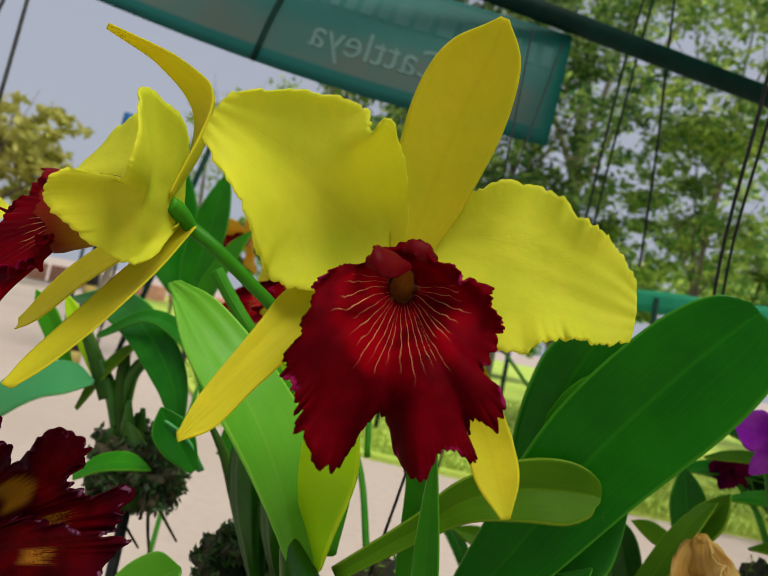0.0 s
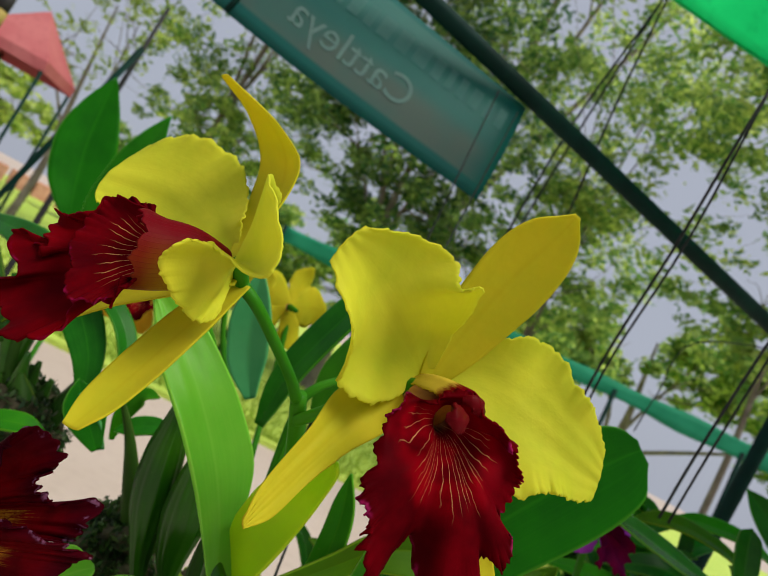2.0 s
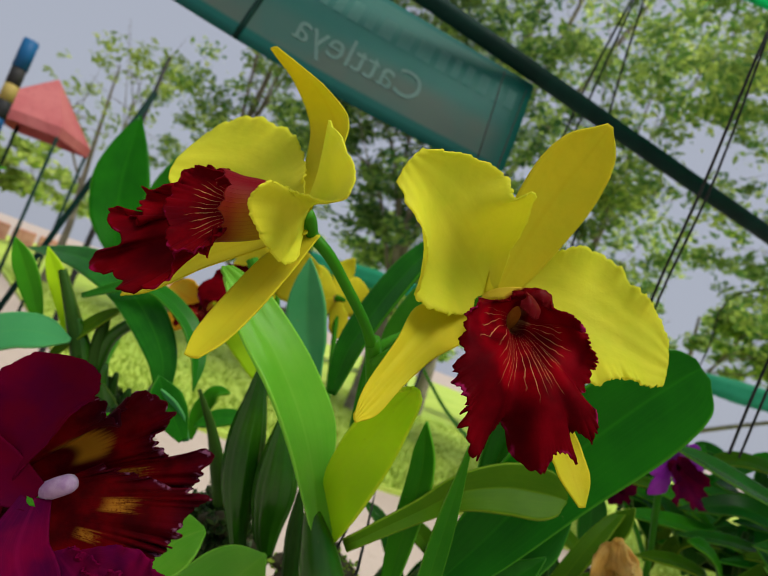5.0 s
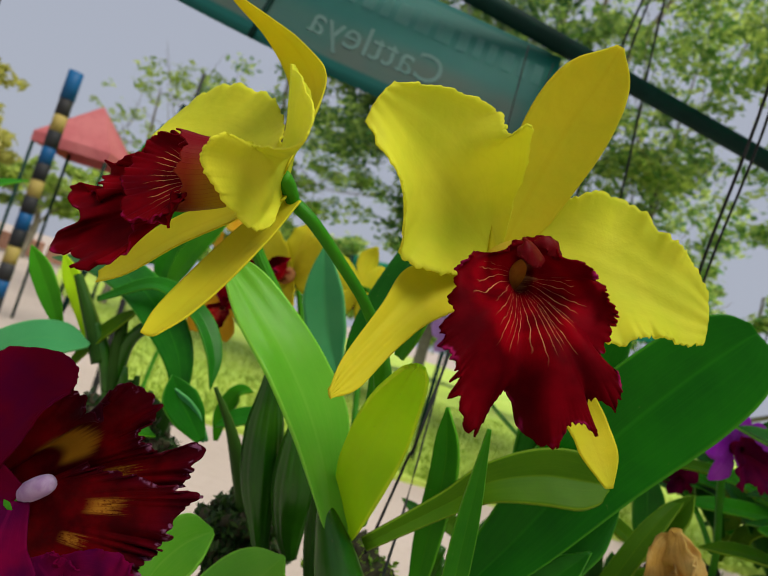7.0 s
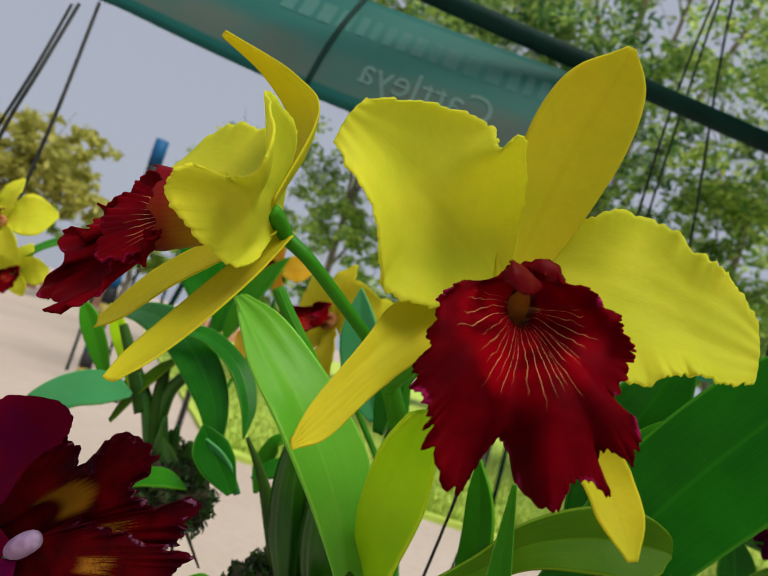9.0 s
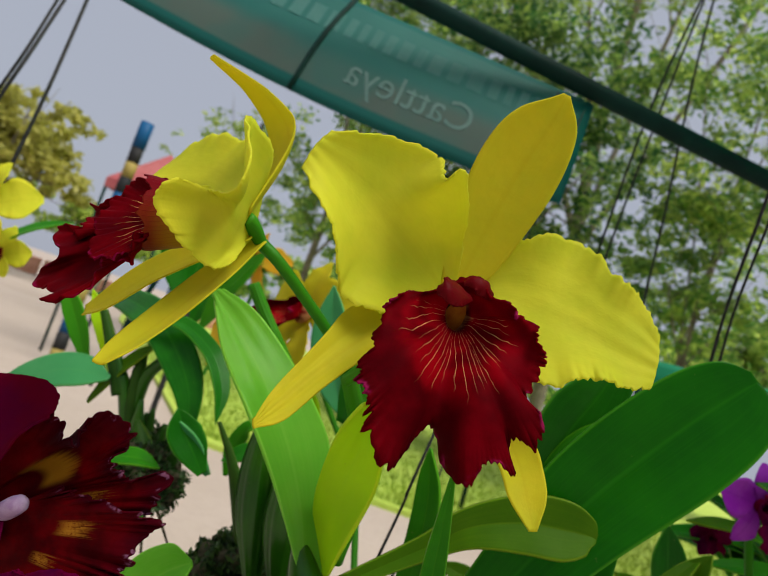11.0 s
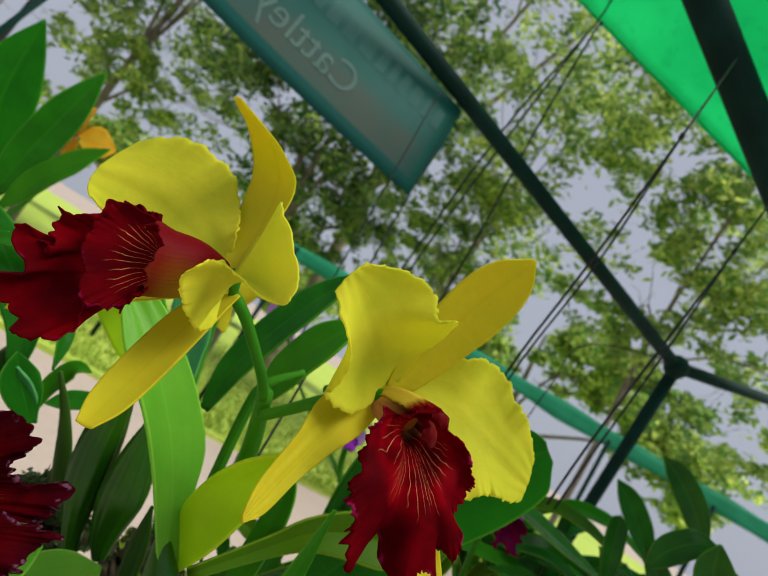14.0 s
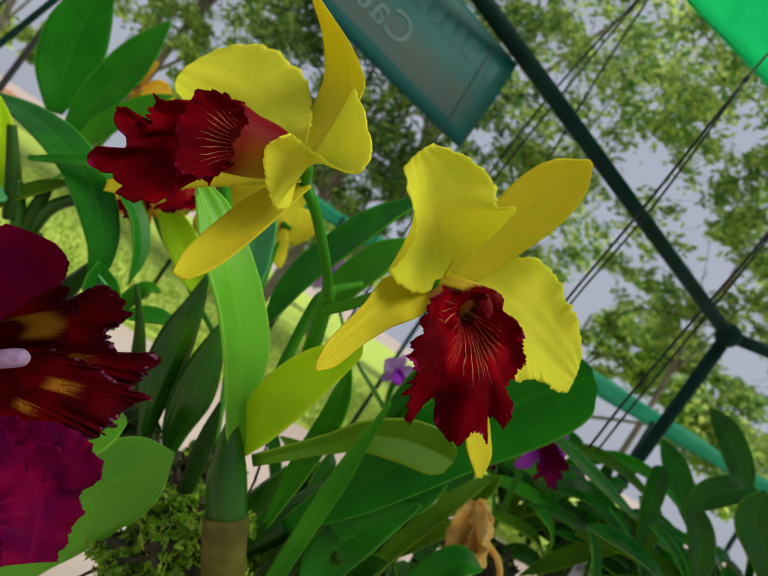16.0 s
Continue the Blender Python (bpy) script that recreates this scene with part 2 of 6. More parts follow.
CRIMSON_TUBE = tube_material("crimson_tube", (0.19, 0.001, 0.006), (0.36, 0.23, 0.014))
HOOD_SKIN = lip_material("hood_skin", (0.24, 0.002, 0.006), (0.14, 0.001, 0.004), (0.66, 0.50, 0.05), (0.30, 0.004, 0.02), 0.78, (0.3, 0.01, 0.01), 40.0, 0.9, 0.3)
GARNET_TOP = lobe_material("garnet_upper_lobe", (0.18, 0.0005, 0.003), (0.045, 0.0002, 0.0016), (0.50, 0.22, 0.012), [(0.44, 0.20, 0.43, 0.68, 1.0), (0.84, 0.06, 0.57, 0.72, 0.0)])
GARNET_LOW = lobe_material("garnet_lower_lobe", (0.18, 0.0005, 0.003), (0.045, 0.0002, 0.0016), (0.56, 0.24, 0.02), [(0.34, 0.07, 0.57, 0.75, 0.0), (0.58, 0.05, 0.54, 0.66, 0.0)])
COLUMN = plain_material("column_gold", (0.34, 0.085, 0.005), (0.46, 0.16, 0.008), 0.55, 300, bump_m=0.0003)
COLUMN_PALE = plain_material("column_pale", (0.30, 0.18, 0.33), (0.40, 0.28, 0.42), 0.4, 300, bump_m=0.0003)
LEAF_BRIGHT = leaf_material("bright_leaf", (0.115, 0.45, 0.018), (0.19, 0.53, 0.036), (0.25, 0.57, 0.06), 0.45, 0.36, 25.0, 0.2)
LEAF_LIME = leaf_material("lime_leaf", (0.46, 0.74, 0.010), (0.56, 0.80, 0.014), (0.50, 0.78, 0.02), 0.5)
LEAF_DARK = leaf_material("dark_leaf", (0.005, 0.090, 0.004), (0.018, 0.180, 0.007), (0.034, 0.24, 0.010), 0.22, 0.28, 25.0, 0.11)
LEAF_BROAD = leaf_material("broad_leaf", (0.002, 0.085, 0.0010), (0.009, 0.155, 0.0018), (0.022, 0.21, 0.004), 0.25, 0.28, 18.0, 0.10)
# clump leaves: the shade among packed leaves is put into this near-black green
LEAF_SHADED = leaf_material("shaded_leaf", (0.004, 0.052, 0.003), (0.016, 0.110, 0.006), (0.055, 0.19, 0.012), 0.14, 0.24, 25.0, 0.13)
LEAF_MID = leaf_material("mid_leaf", (0.02, 0.20, 0.004), (0.045, 0.29, 0.006), (0.08, 0.30, 0.010), 0.3)
LEAF_OLIVE = leaf_material("olive_leaf", (0.030, 0.115, 0.002), (0.060, 0.165, 0.004), (0.12, 0.21, 0.006), 0.22, 0.40, 25.0, 0.06)
LEAF_AQUA = leaf_material("aqua_leaf", (0.05, 0.30, 0.10), (0.08, 0.36, 0.13), (0.08, 0.34, 0.10), 0.3, 0.36)
BULB = leaf_material("bulb_green", (0.010, 0.075, 0.002), (0.035, 0.14, 0.004), (0.008, 0.05, 0.002), 0.08, 0.28, 25.0, 0.3)
BULB_DARK = leaf_material("bulb_dark", (0.006, 0.045, 0.003), (0.018, 0.075, 0.005), (0.06, 0.10, 0.012), 0.05, 0.48)
STEM = leaf_material("stem_green", (0.03, 0.20, 0.006), (0.06, 0.27, 0.008), (0.015, 0.12, 0.004), 0.1, 0.42)
HUSK = plain_material("dry_husk", (0.070, 0.066, 0.010), (0.125, 0.110, 0.020), 0.7, 90, bump_m=0.0008)
WITHER = petal_material("withered_petal", (0.74, 0.44, 0.08), (0.86, 0.64, 0.24), (0.34, 0.12, 0.018), 0.4, 0.7)
MAGENTA = petal_material("magenta_petal", (0.17, 0.0006, 0.030), (0.060, 0.0005, 0.032), (0.26, 0.006, 0.07), 0.25, 0.15, 0.02)
ROOT = plain_material("root_grey", (0.025, 0.024, 0.012), (0.07, 0.062, 0.035), 0.8, 120, bump_m=0.0008)
MOSS = foliage_material("moss_green", (0.14, 0.34, 0.012), (0.42, 0.62, 0.04), 0.45)
MOSS_DARK = foliage_material("dark_moss", (0.012, 0.045, 0.006), (0.07, 0.15, 0.02), 0.3)
PIPE = plain_material("green_pipe_paint", (0.0008, 0.016, 0.012), (0.0016, 0.026, 0.020), 0.72, 14, bump_m=0.0006)
WIRE = plain_material("black_wire", (0.012, 0.014, 0.013), (0.03, 0.03, 0.03), 0.5, 200, bump_m=0.0002)
NET = plain_material("green_shade_net", (0.045, 0.56, 0.27), (0.075, 0.66, 0.33), 0.6, 5, share=0.85)
FENCE = plain_material("green_fence_net", (0.02, 0.28, 0.14), (0.03, 0.34, 0.18), 0.6, 3, share=0.3)
GRASS = foliage_material("grass_blade", (0.28, 0.42, 0.04), (0.46, 0.56, 0.09), 0.5)
BARK = plain_material("tree_bark", (0.15, 0.13, 0.10), (0.27, 0.24, 0.18), 0.85, 5, bump_by=0.8, bump_m=0.02)
CROWN_DARK = foliage_material("dark_foliage", (0.045, 0.150, 0.040), (0.45, 0.62, 0.13), 0.62)
CROWN_LIGHT = foliage_material("light_foliage", (0.24, 0.38, 0.05), (0.66, 0.78, 0.18), 0.6)
CROWN_MID = foliage_material("mid_foliage", (0.14, 0.31, 0.065), (0.70, 0.82, 0.20), 0.66)
CROWN_YELLOW = foliage_material("yellow_foliage", (0.40, 0.40, 0.07), (0.66, 0.63, 0.17), 0.55)


# ---------- mesh helpers ----------
def spline(points, n):
    """n points on a smooth curve through the given ones."""
    p = np.array(points, float)
    if p.ndim == 1:
        p = p[:, None]
    k = len(p)
    q = np.vstack([2 * p[0] - p[1], p, 2 * p[-1] - p[-2]])
    s = np.linspace(0, k - 1 - 1e-9, n)
    i = s.astype(int)
    f = (s - i)[:, None]
    a, b, c, d = q[i], q[i + 1], q[i + 2], q[i + 3]
    return 0.5 * (2 * b + (c - a) * f + (2 * a - 5 * b + 4 * c - d) * f * f + (3 * b - a - 3 * c + d) * f ** 3)


def unit(a):
    return a / np.maximum(np.linalg.norm(a, axis=-1, keepdims=True), 1e-9)


def grid_mesh(name, P, closed=False, smooth=True):
    """A mesh of a grid of points (rows, columns, 3), with u along the rows and v across."""
    nu, nv = P.shape[:2]
    cols = nv if closed else nv - 1
    faces, uvs = [], []
    for i in range(nu - 1):
        for j in range(cols):
            k = (j + 1) % nv
            faces.append((i * nv + j, i * nv + k, (i + 1) * nv + k, (i + 1) * nv + j))
            v0, v1 = j / cols, (j + 1) / cols
            uvs += [i / (nu - 1), v0, i / (nu - 1), v1, (i + 1) / (nu - 1), v1, (i + 1) / (nu - 1), v0]
    me = bpy.data.meshes.new(name)
    me.from_pydata([tuple(v) for v in P.reshape(-1, 3)], [], faces)
    layer = me.uv_layers.new(name="UVMap")
    layer.data.foreach_set("uv", uvs)
    if smooth:
        me.polygons.foreach_set("use_smooth", [True] * len(faces))
    return me


def put(name, me, mat, parent=None, label="", thick=0.0):
    """Links a mesh as one object under a thing or a part."""
    ob = new(name, me)
    me.materials.append(mat)
    if parent is not None:
        ob.parent = parent
    if label:
        ob["label"] = label
    if thick:
        mod = ob.modifiers.new("thickness", "SOLIDIFY")
        mod.thickness, mod.offset = thick, 0.0
    return ob


def part(name, bm, mat, parent=None, label=""):
    me = bpy.data.meshes.new(name)
    bm.to_mesh(me)
    bm.free()
    return put(name, me, mat, parent, label)


def tube_points(points, radii, sides=10, n=24, ribs=0, rib=0.0):
    c = spline(points, n)
    r = spline(radii, n)[:, 0]
    t = unit(np.gradient(c, axis=0))
    ref = np.array([0.13, 0.97, 0.2]) if abs(t[:, 1]).mean() < 0.8 else np.array([1.0, 0.1, 0.0])
    a = unit(np.cross(t, ref))
    b = np.cross(t, a)
    th = np.linspace(0, 2 * math.pi, sides, endpoint=False)
    rr = r[:, None] * (1 + rib * np.cos(ribs * th)[None, :])
    return c[:, None] + rr[..., None] * (np.cos(th)[None, :, None] * a[:, None] + np.sin(th)[None, :, None] * b[:, None])


def tube(name, points, radii, mat, parent=None, label="", sides=10, n=24, ribs=0, rib=0.0):
    P = tube_points(points, radii, sides, n, ribs, rib)
    # closed ends
    P = np.concatenate([P[:1].mean(1, keepdims=True).repeat(sides, 1), P, P[-1:].mean(1, keepdims=True).repeat(sides, 1)])
    return put(name, grid_mesh(name, P, True), mat, parent, label)


def box(bm, size, m):
    bmesh.ops.create_cube(bm, size=1.0, matrix=m @ Matrix.Diagonal((*size, 1)))


# ---------- the setting ----------
m, t, p, out = material("pale_paving")
n1 = noisy(t, 0.35, 5)
n2 = noisy(t, 14.0, 5)
col = mix_col(t, ramp(t, n1, 0.3, 0.7), (0.36, 0.295, 0.243), (0.42, 0.35, 0.298))
col = mix_col(t, ramp(t, n2, 0.45, 0.75, 0.0, 0.4), col, (0.31, 0.255, 0.21))
t.links.new(col, p.inputs["Base Color"])
p.inputs["Roughness"].default_value = 0.85
bump(t, p, n2, 0.5, 0.01)
PAVING = m

bm = bmesh.new()
bmesh.ops.create_circle(bm, cap_ends=True, radius=1500, segments=64)
ground = tagged(part("ground", bm, PAVING), "pale pinkish sandy paving reaching the horizon", "ground", kind="structure")

# the lawn, a raised sheet with a cut edge
LAWN = [(-1.9, 5.5), (-4.2, 9.3), (-9, 17), (-20, 38), (-22, 60), (40, 60), (40, 7.2), (6, 6.2), (0.6, 5.6)]
m, t, p, out = material("mown_lawn")
n1 = noisy(t, 0.5, 5)
n2 = noisy(t, 30.0, 4)
col = mix_col(t, ramp(t, n1, 0.3, 0.7), (0.31, 0.45, 0.045), (0.43, 0.54, 0.080))
col = mix_col(t, ramp(t, n2, 0.4, 0.7, 0.0, 0.35), col, (0.26, 0.40, 0.03))
t.links.new(col, p.inputs["Base Color"])
p.inputs["Roughness"].default_value = 0.8
bump(t, p, n2, 0.7, 0.03)
bm = bmesh.new()
f = bm.faces.new([bm.verts.new((x, y, 0.05)) for x, y in LAWN])
if f.normal.z < 0:
    f.normal_flip()
ext = bmesh.ops.extrude_face_region(bm, geom=[f])
bmesh.ops.translate(bm, verts=[v for v in ext["geom"] if isinstance(v, bmesh.types.BMVert)], vec=(0, 0, -0.06))
bmesh.ops.recalc_face_normals(bm, faces=bm.faces)
lawn = tagged(part("lawn", bm, m), "bright yellow-green mown lawn beside the path", "lawn", kind="structure")


def blades_mesh(name, n, place, height, width, rng):
    """Many small upright blades, two triangles each."""
    verts, faces = [], []
    for i in range(n):
        x, y, z = place(rng)
        a = rng.uniform(0, 2 * math.pi)
        h = height * rng.uniform(0.6, 1.3)
        dx, dy = math.cos(a) * width, math.sin(a) * width
        lx, ly = rng.uniform(-1, 1) * h * 0.5, rng.uniform(-1, 1) * h * 0.5
        k = len(verts)
        verts += [(x - dx, y - dy, z), (x + dx, y + dy, z), (x + lx + dx * 0.3, y + ly + dy * 0.3, z + h), (x + lx - dx * 0.3, y + ly - dy * 0.3, z + h)]
        faces.append((k, k + 1, k + 2, k + 3))
    me = bpy.data.meshes.new(name)
    me.from_pydata(verts, [], faces)
    return me


rng = random.Random(5)


def on_lawn(r):
    y = 5.7 + 9 * r.random() ** 1.6
    left = -1.9 - (y - 5.5) * 0.62
    return r.uniform(left + 0.1, 5.5), y, 0.05


grass = put("grass", blades_mesh("grass", 18000, on_lawn, 0.045, 0.012, rng), GRASS)
tagged(grass, "short bright green grass blades on the lawn", "grass", kind="stuff")

# far brick kerb and hedge bank beyond the path
BRICK = plain_material("kerb_brick", (0.42, 0.20, 0.14), (0.55, 0.30, 0.22), 0.85, 3)
kerb = tagged(new("kerb"), "low reddish brick kerb along the far path", "kerb", kind="structure")
bm = bmesh.new()
box(bm, (0.98, 0.5, 0.9), Matrix.Identity(4))
bmesh.ops.bevel(bm, geom=bm.edges[:], offset=0.05, segments=1, affect="EDGES")
kerb_block = bpy.data.meshes.new("brick")
bm.to_mesh(kerb_block)
bm.free()
kerb_block.materials.append(BRICK)
for i in range(26):
    ob = new("brick", kerb_block)
    ob.parent = kerb
    a = i - 13
    ob.matrix_local = pose(-21 + a * 1.0, 27 + a * 0.55, 0.4, 0, 0, 28.8)

# ---------- trees ----------
def crown_mesh(name, blobs, n, size, rng):
    """Small leaves on boughs inside uneven blobs, with gaps between the boughs; two triangles each."""
    gen = np.random.default_rng(rng.randrange(10 ** 6))
    total = sum(b[3] * b[4] * b[5] for b in blobs)
    spots = []
    for bx, by, bz, rx, ry, rz in blobs:
        k_leaf = int(0.8 * n * rx * ry * rz / total)
        boughs = 13
        d = unit(gen.normal(size=(boughs, 3))) * gen.random((boughs, 1)) ** 0.4
        c = np.array((bx, by, bz)) + d * (rx, ry, rz)
        weight = gen.uniform(0.4, 1.6, boughs)
        for q, w in zip(c, weight / weight.sum()):
            k = int(k_leaf * w)
            sprays = max(3, k // 48)
            sp = q + gen.normal(size=(sprays, 3)) * (0.22 * rx, 0.22 * ry, 0.15 * rz)
            spots.append(sp[gen.integers(0, sprays, k)] + gen.normal(size=(k, 3)) * (0.075 * rx, 0.075 * rx, 0.045 * rx))
    at = np.concatenate(spots)
    k = len(at)
    way = unit(gen.normal(size=(k, 3)) * (1, 1, 0.6))
    side = unit(np.cross(way, gen.normal(size=(k, 3))))
    s = size * gen.uniform(0.7, 1.6, (k, 1))
    P = np.stack([at - way * s, at - side * s * 0.42, at + way * s, at + side * s * 0.42], 1).reshape(-1, 3)
    me = bpy.data.meshes.new(name)
    me.from_pydata(P.tolist(), [], np.arange(4 * k).reshape(k, 4).tolist())
    return me


def wood_mesh(name, base, blobs, r, rng, twigs=5):
    """A tapered trunk with limbs that reach into the crown."""
    parts = []
    top = Vector((sum(b[0] for b in blobs) / len(blobs), sum(b[1] for b in blobs) / len(blobs), max(b[2] for b in blobs)))
    b0 = Vector(base)
    mid = b0.lerp(top, 0.5) + Vector((rng.uniform(-0.3, 0.3), rng.uniform(-0.3, 0.3), 0))
    parts.append(tube_points([b0 - Vector((0, 0, 0.2)), b0.lerp(mid, 0.5) + Vector((rng.uniform(-0.12, 0.12), 0, 0)), mid, top], [r * 1.25, r, r * 0.75, r * 0.2], 9, 18))
    for bl in blobs:
        c = Vector(bl[:3])
        f0 = rng.uniform(0.3, 0.55)
        s0 = b0.lerp(mid, min(1, f0 * 1.7))
        bend = s0.lerp(c, 0.5) + Vector((rng.uniform(-0.3, 0.3), rng.uniform(-0.3, 0.3), 0.25))
        parts.append(tube_points([s0, bend, c], [r * 0.5, r * 0.32, r * 0.12], 6, 12))
        for j in range(twigs):
            e = c + Vector((rng.uniform(-1, 1) * bl[3], rng.uniform(-1, 1) * bl[4], rng.uniform(-0.8, 1) * bl[5]))
            s1 = bend.lerp(c, rng.random())
            parts.append(tube_points([s1, s1.lerp(e, 0.5) + Vector((0, 0, rng.uniform(-0.2, 0.3))), e], [r * 0.18, r * 0.1, r * 0.04], 5, 8))
    verts, faces = [], []
    for P in parts:
        k = len(verts)
        nu, nv = P.shape[:2]
        verts += [tuple(v) for v in P.reshape(-1, 3)]
        for i in range(nu - 1):
            for j in range(nv):
                q = (j + 1) % nv
                faces.append((k + i * nv + j, k + i * nv + q, k + (i + 1) * nv + q, k + (i + 1) * nv + j))
    me = bpy.data.meshes.new(name)
    me.from_pydata(verts, [], faces)
    me.polygons.foreach_set("use_smooth", [True] * len(faces))
    return me


def tree(base, blobs, r, leaves, size, mat, label, seed, twigs=5):
    rng = random.Random(seed)
    root = new("tree")
    root.location = base
    wood = put("trunk", wood_mesh("trunk", (0, 0, 0), [(b[0] - base[0], b[1] - base[1], b[2] - base[2], *b[3:]) for b in blobs], r, rng, twigs), BARK, root)
    if leaves:
        put("crown", crown_mesh("crown", [(b[0] - base[0], b[1] - base[1], b[2] - base[2], *b[3:]) for b in blobs], leaves, size, rng), mat, root)
    tagged(root, label, "tree", "trees round the park")
    return root


def polar(az, dist, z=0.0):
    a = radians(az)
    return math.sin(a) * dist, math.cos(a) * dist, z


def blob(az, el, dist, rx, rz):
    x, y, _ = polar(az, dist)
    return (x, y, 1.25 + dist * math.tan(radians(el)), rx, rx, rz)


# a dense dark tree straight behind the flowers
tree(polar(5, 11), [blob(-2, 17, 11, 1.7, 1.6), blob(6, 14, 10.6, 1.7, 1.3), blob(10, 24, 10.5, 1.9, 1.7), blob(1, 30, 10, 2.0, 1.6), blob(-7, 25, 11.5, 1.5, 1.4), blob(14, 13, 11.5, 1.5, 1.2)], 0.10, 40000, 0.060, CROWN_DARK, "tall leafy tree with dense dark green crown", 11)
tree(polar(21, 10), [blob(24, 14, 10, 1.4, 1.0), blob(19, 15, 10, 1.5, 1.3), blob(26, 22, 9.6, 1.7, 1.5), blob(17, 33, 9.5, 1.8, 1.5), blob(28, 35, 9, 1.8, 1.4), blob(23, 10, 10.5, 1.2, 0.8)], 0.045, 20000, 0.058, CROWN_MID, "slim tree with an open dark green crown", 12)
tree(polar(40, 8.5), [blob(38, 18, 8.5, 1.3, 1.2), blob(46, 26, 8.2, 1.5, 1.4), blob(36, 30, 8, 1.4, 1.2), blob(52, 17, 8.6, 1.3, 1.1), blob(42, 40, 8, 1.7, 1.3)], 0.04, 24000, 0.055, CROWN_MID, "young tree with airy yellow-green leaves", 13)
tree(polar(11, 15), [blob(3, 40, 13, 2.6, 2.0), blob(16, 46, 13, 2.8, 2.0), blob(-6, 38, 14, 2.2, 1.7), blob(28, 50, 12, 2.6, 1.8)], 0.16, 13000, 0.075, CROWN_LIGHT, "tall tree with light sunlit green foliage", 14)
tree(polar(30, 17), [blob(27, 9, 17, 1.9, 1.2), blob(36, 12, 17, 1.8, 1.4), blob(46, 8, 17, 1.9, 1.3), blob(20, 7, 18, 1.6, 0.9)], 0.14, 26000, 0.10, CROWN_MID, "hazy distant tree beyond the lawn", 15)
tree(polar(-14, 14), [blob(-13, 18, 14, 1.9, 1.5), blob(-9, 12, 13.5, 1.7, 1.3), blob(-16, 11, 14.5, 1.4, 1.1), blob(-12, 29, 13, 1.9, 1.4), blob(-18, 34, 13, 1.9, 1.4), blob(-6, 33, 13.5, 1.9, 1.4)], 0.09, 24000, 0.065, CROWN_MID, "slender tree with airy sunlit leaves", 16, 10)
tree(polar(-24, 16), [blob(-23, 15, 16, 1.6, 1.3), blob(-27, 10, 16, 1.3, 1.0)], 0.08, 1500, 0.07, CROWN_LIGHT, "nearly bare slender tree", 17, 14)
tree(polar(-41, 26), [blob(-43, 7, 26, 2.6, 1.9), blob(-37, 6, 26, 2.2, 1.5), blob(-40, 10, 27, 2.0, 1.4)], 0.2, 9000, 0.16, CROWN_YELLOW, "autumn yellow tree by the far path", 18)
tree(polar(-50, 24), [blob(-50, 6, 24, 2.6, 1.7), blob(-55, 8, 24, 2.4, 1.8)], 0.2, 6000, 0.16, CROWN_LIGHT, "olive green tree by the far path", 19)
tree(polar(-31, 30), [blob(-31, 4, 30, 2.4, 1.3), blob(-27, 3.5, 30, 2.2, 1.1), blob(-35, 4, 31, 2.2, 1.2)], 0.16, 6500, 0.16, CROWN_LIGHT, "low olive tree at the edge of the park", 20)
tree(polar(-6, 24), [blob(-8, 5, 24, 2.6, 1.4), blob(0, 5, 24, 2.6, 1.5), blob(8, 4, 25, 2.6, 1.4), blob(-16, 4, 25, 2.4, 1.2)], 0.18, 20000, 0.15, CROWN_MID, "hazy green tree line across the lawn", 21)

# ---------- pipe frame, banner and nets ----------
def pipe(name, a, b, r, parent):
    a, b = Vector(a), Vector(b)
    return tube(name, [a, a.lerp(b, 0.5), b], [r, r, r], PIPE, parent, sides=20, n=4)


RAIL_A, RAIL_B = (-0.3490, 0.6948, 1.7399), (0.7733, 0.8848, 1.5960)
NODE = RAIL_B
frame_thing = tagged(new("pipe_frame"), "dark green painted steel pipe frame over the plants", "frame")
pipe("rail", RAIL_A, RAIL_B, 0.0128, frame_thing)
FOOT = Vector(NODE) + (Vector((0.8354, 0.9790, 1.3254)) - Vector(NODE)) * (NODE[2] / (NODE[2] - ((0.8354, 0.9790, 1.3254))[2]))
pipe("post", NODE, FOOT, 0.0128, frame_thing)
pipe("rail", NODE, (1.9355, 1.2952, 1.9504), 0.0128, frame_thing)
pipe("rail", (0.1778, 0.5747, 1.9299), (0.5158, 0.5675, 1.7564), 0.024, frame_thing)
pipe("rail", (-0.8220, 1.5033, 0.9460), (-0.6278, 1.4096, 1.6288), 0.007, frame_thing)
bm = bmesh.new()
bmesh.ops.create_uvsphere(bm, u_segments=16, v_segments=10, radius=0.024, matrix=Matrix.Translation(NODE))
part("joint", bm, PIPE, frame_thing, "welded pipe joint")

# banner: a translucent teal printed cloth seen from its back
BAN_M, BAN_P = Vector((0.094, 0.737, 1.502)), Vector((0.106, 0.785, 1.672))
BAN_ALONG = Vector((-0.392, 0.016, 0.069))


def on_banner(s, h, off=0.0):
    """s: metres from the right end, h: 0 at the lower hem to 1 at the top."""
    base = BAN_M + BAN_ALONG.normalized() * s
    sag = 0.016 * math.sin(min(1, s / 0.72) * math.pi)
    bow = 0.012 * math.sin(h * math.pi)
    p = base + (BAN_P - BAN_M) * h - Vector((0, 0, sag * (1 - h)))
    return p + Vector((0, -1, 0.2)).normalized() * (bow + off)


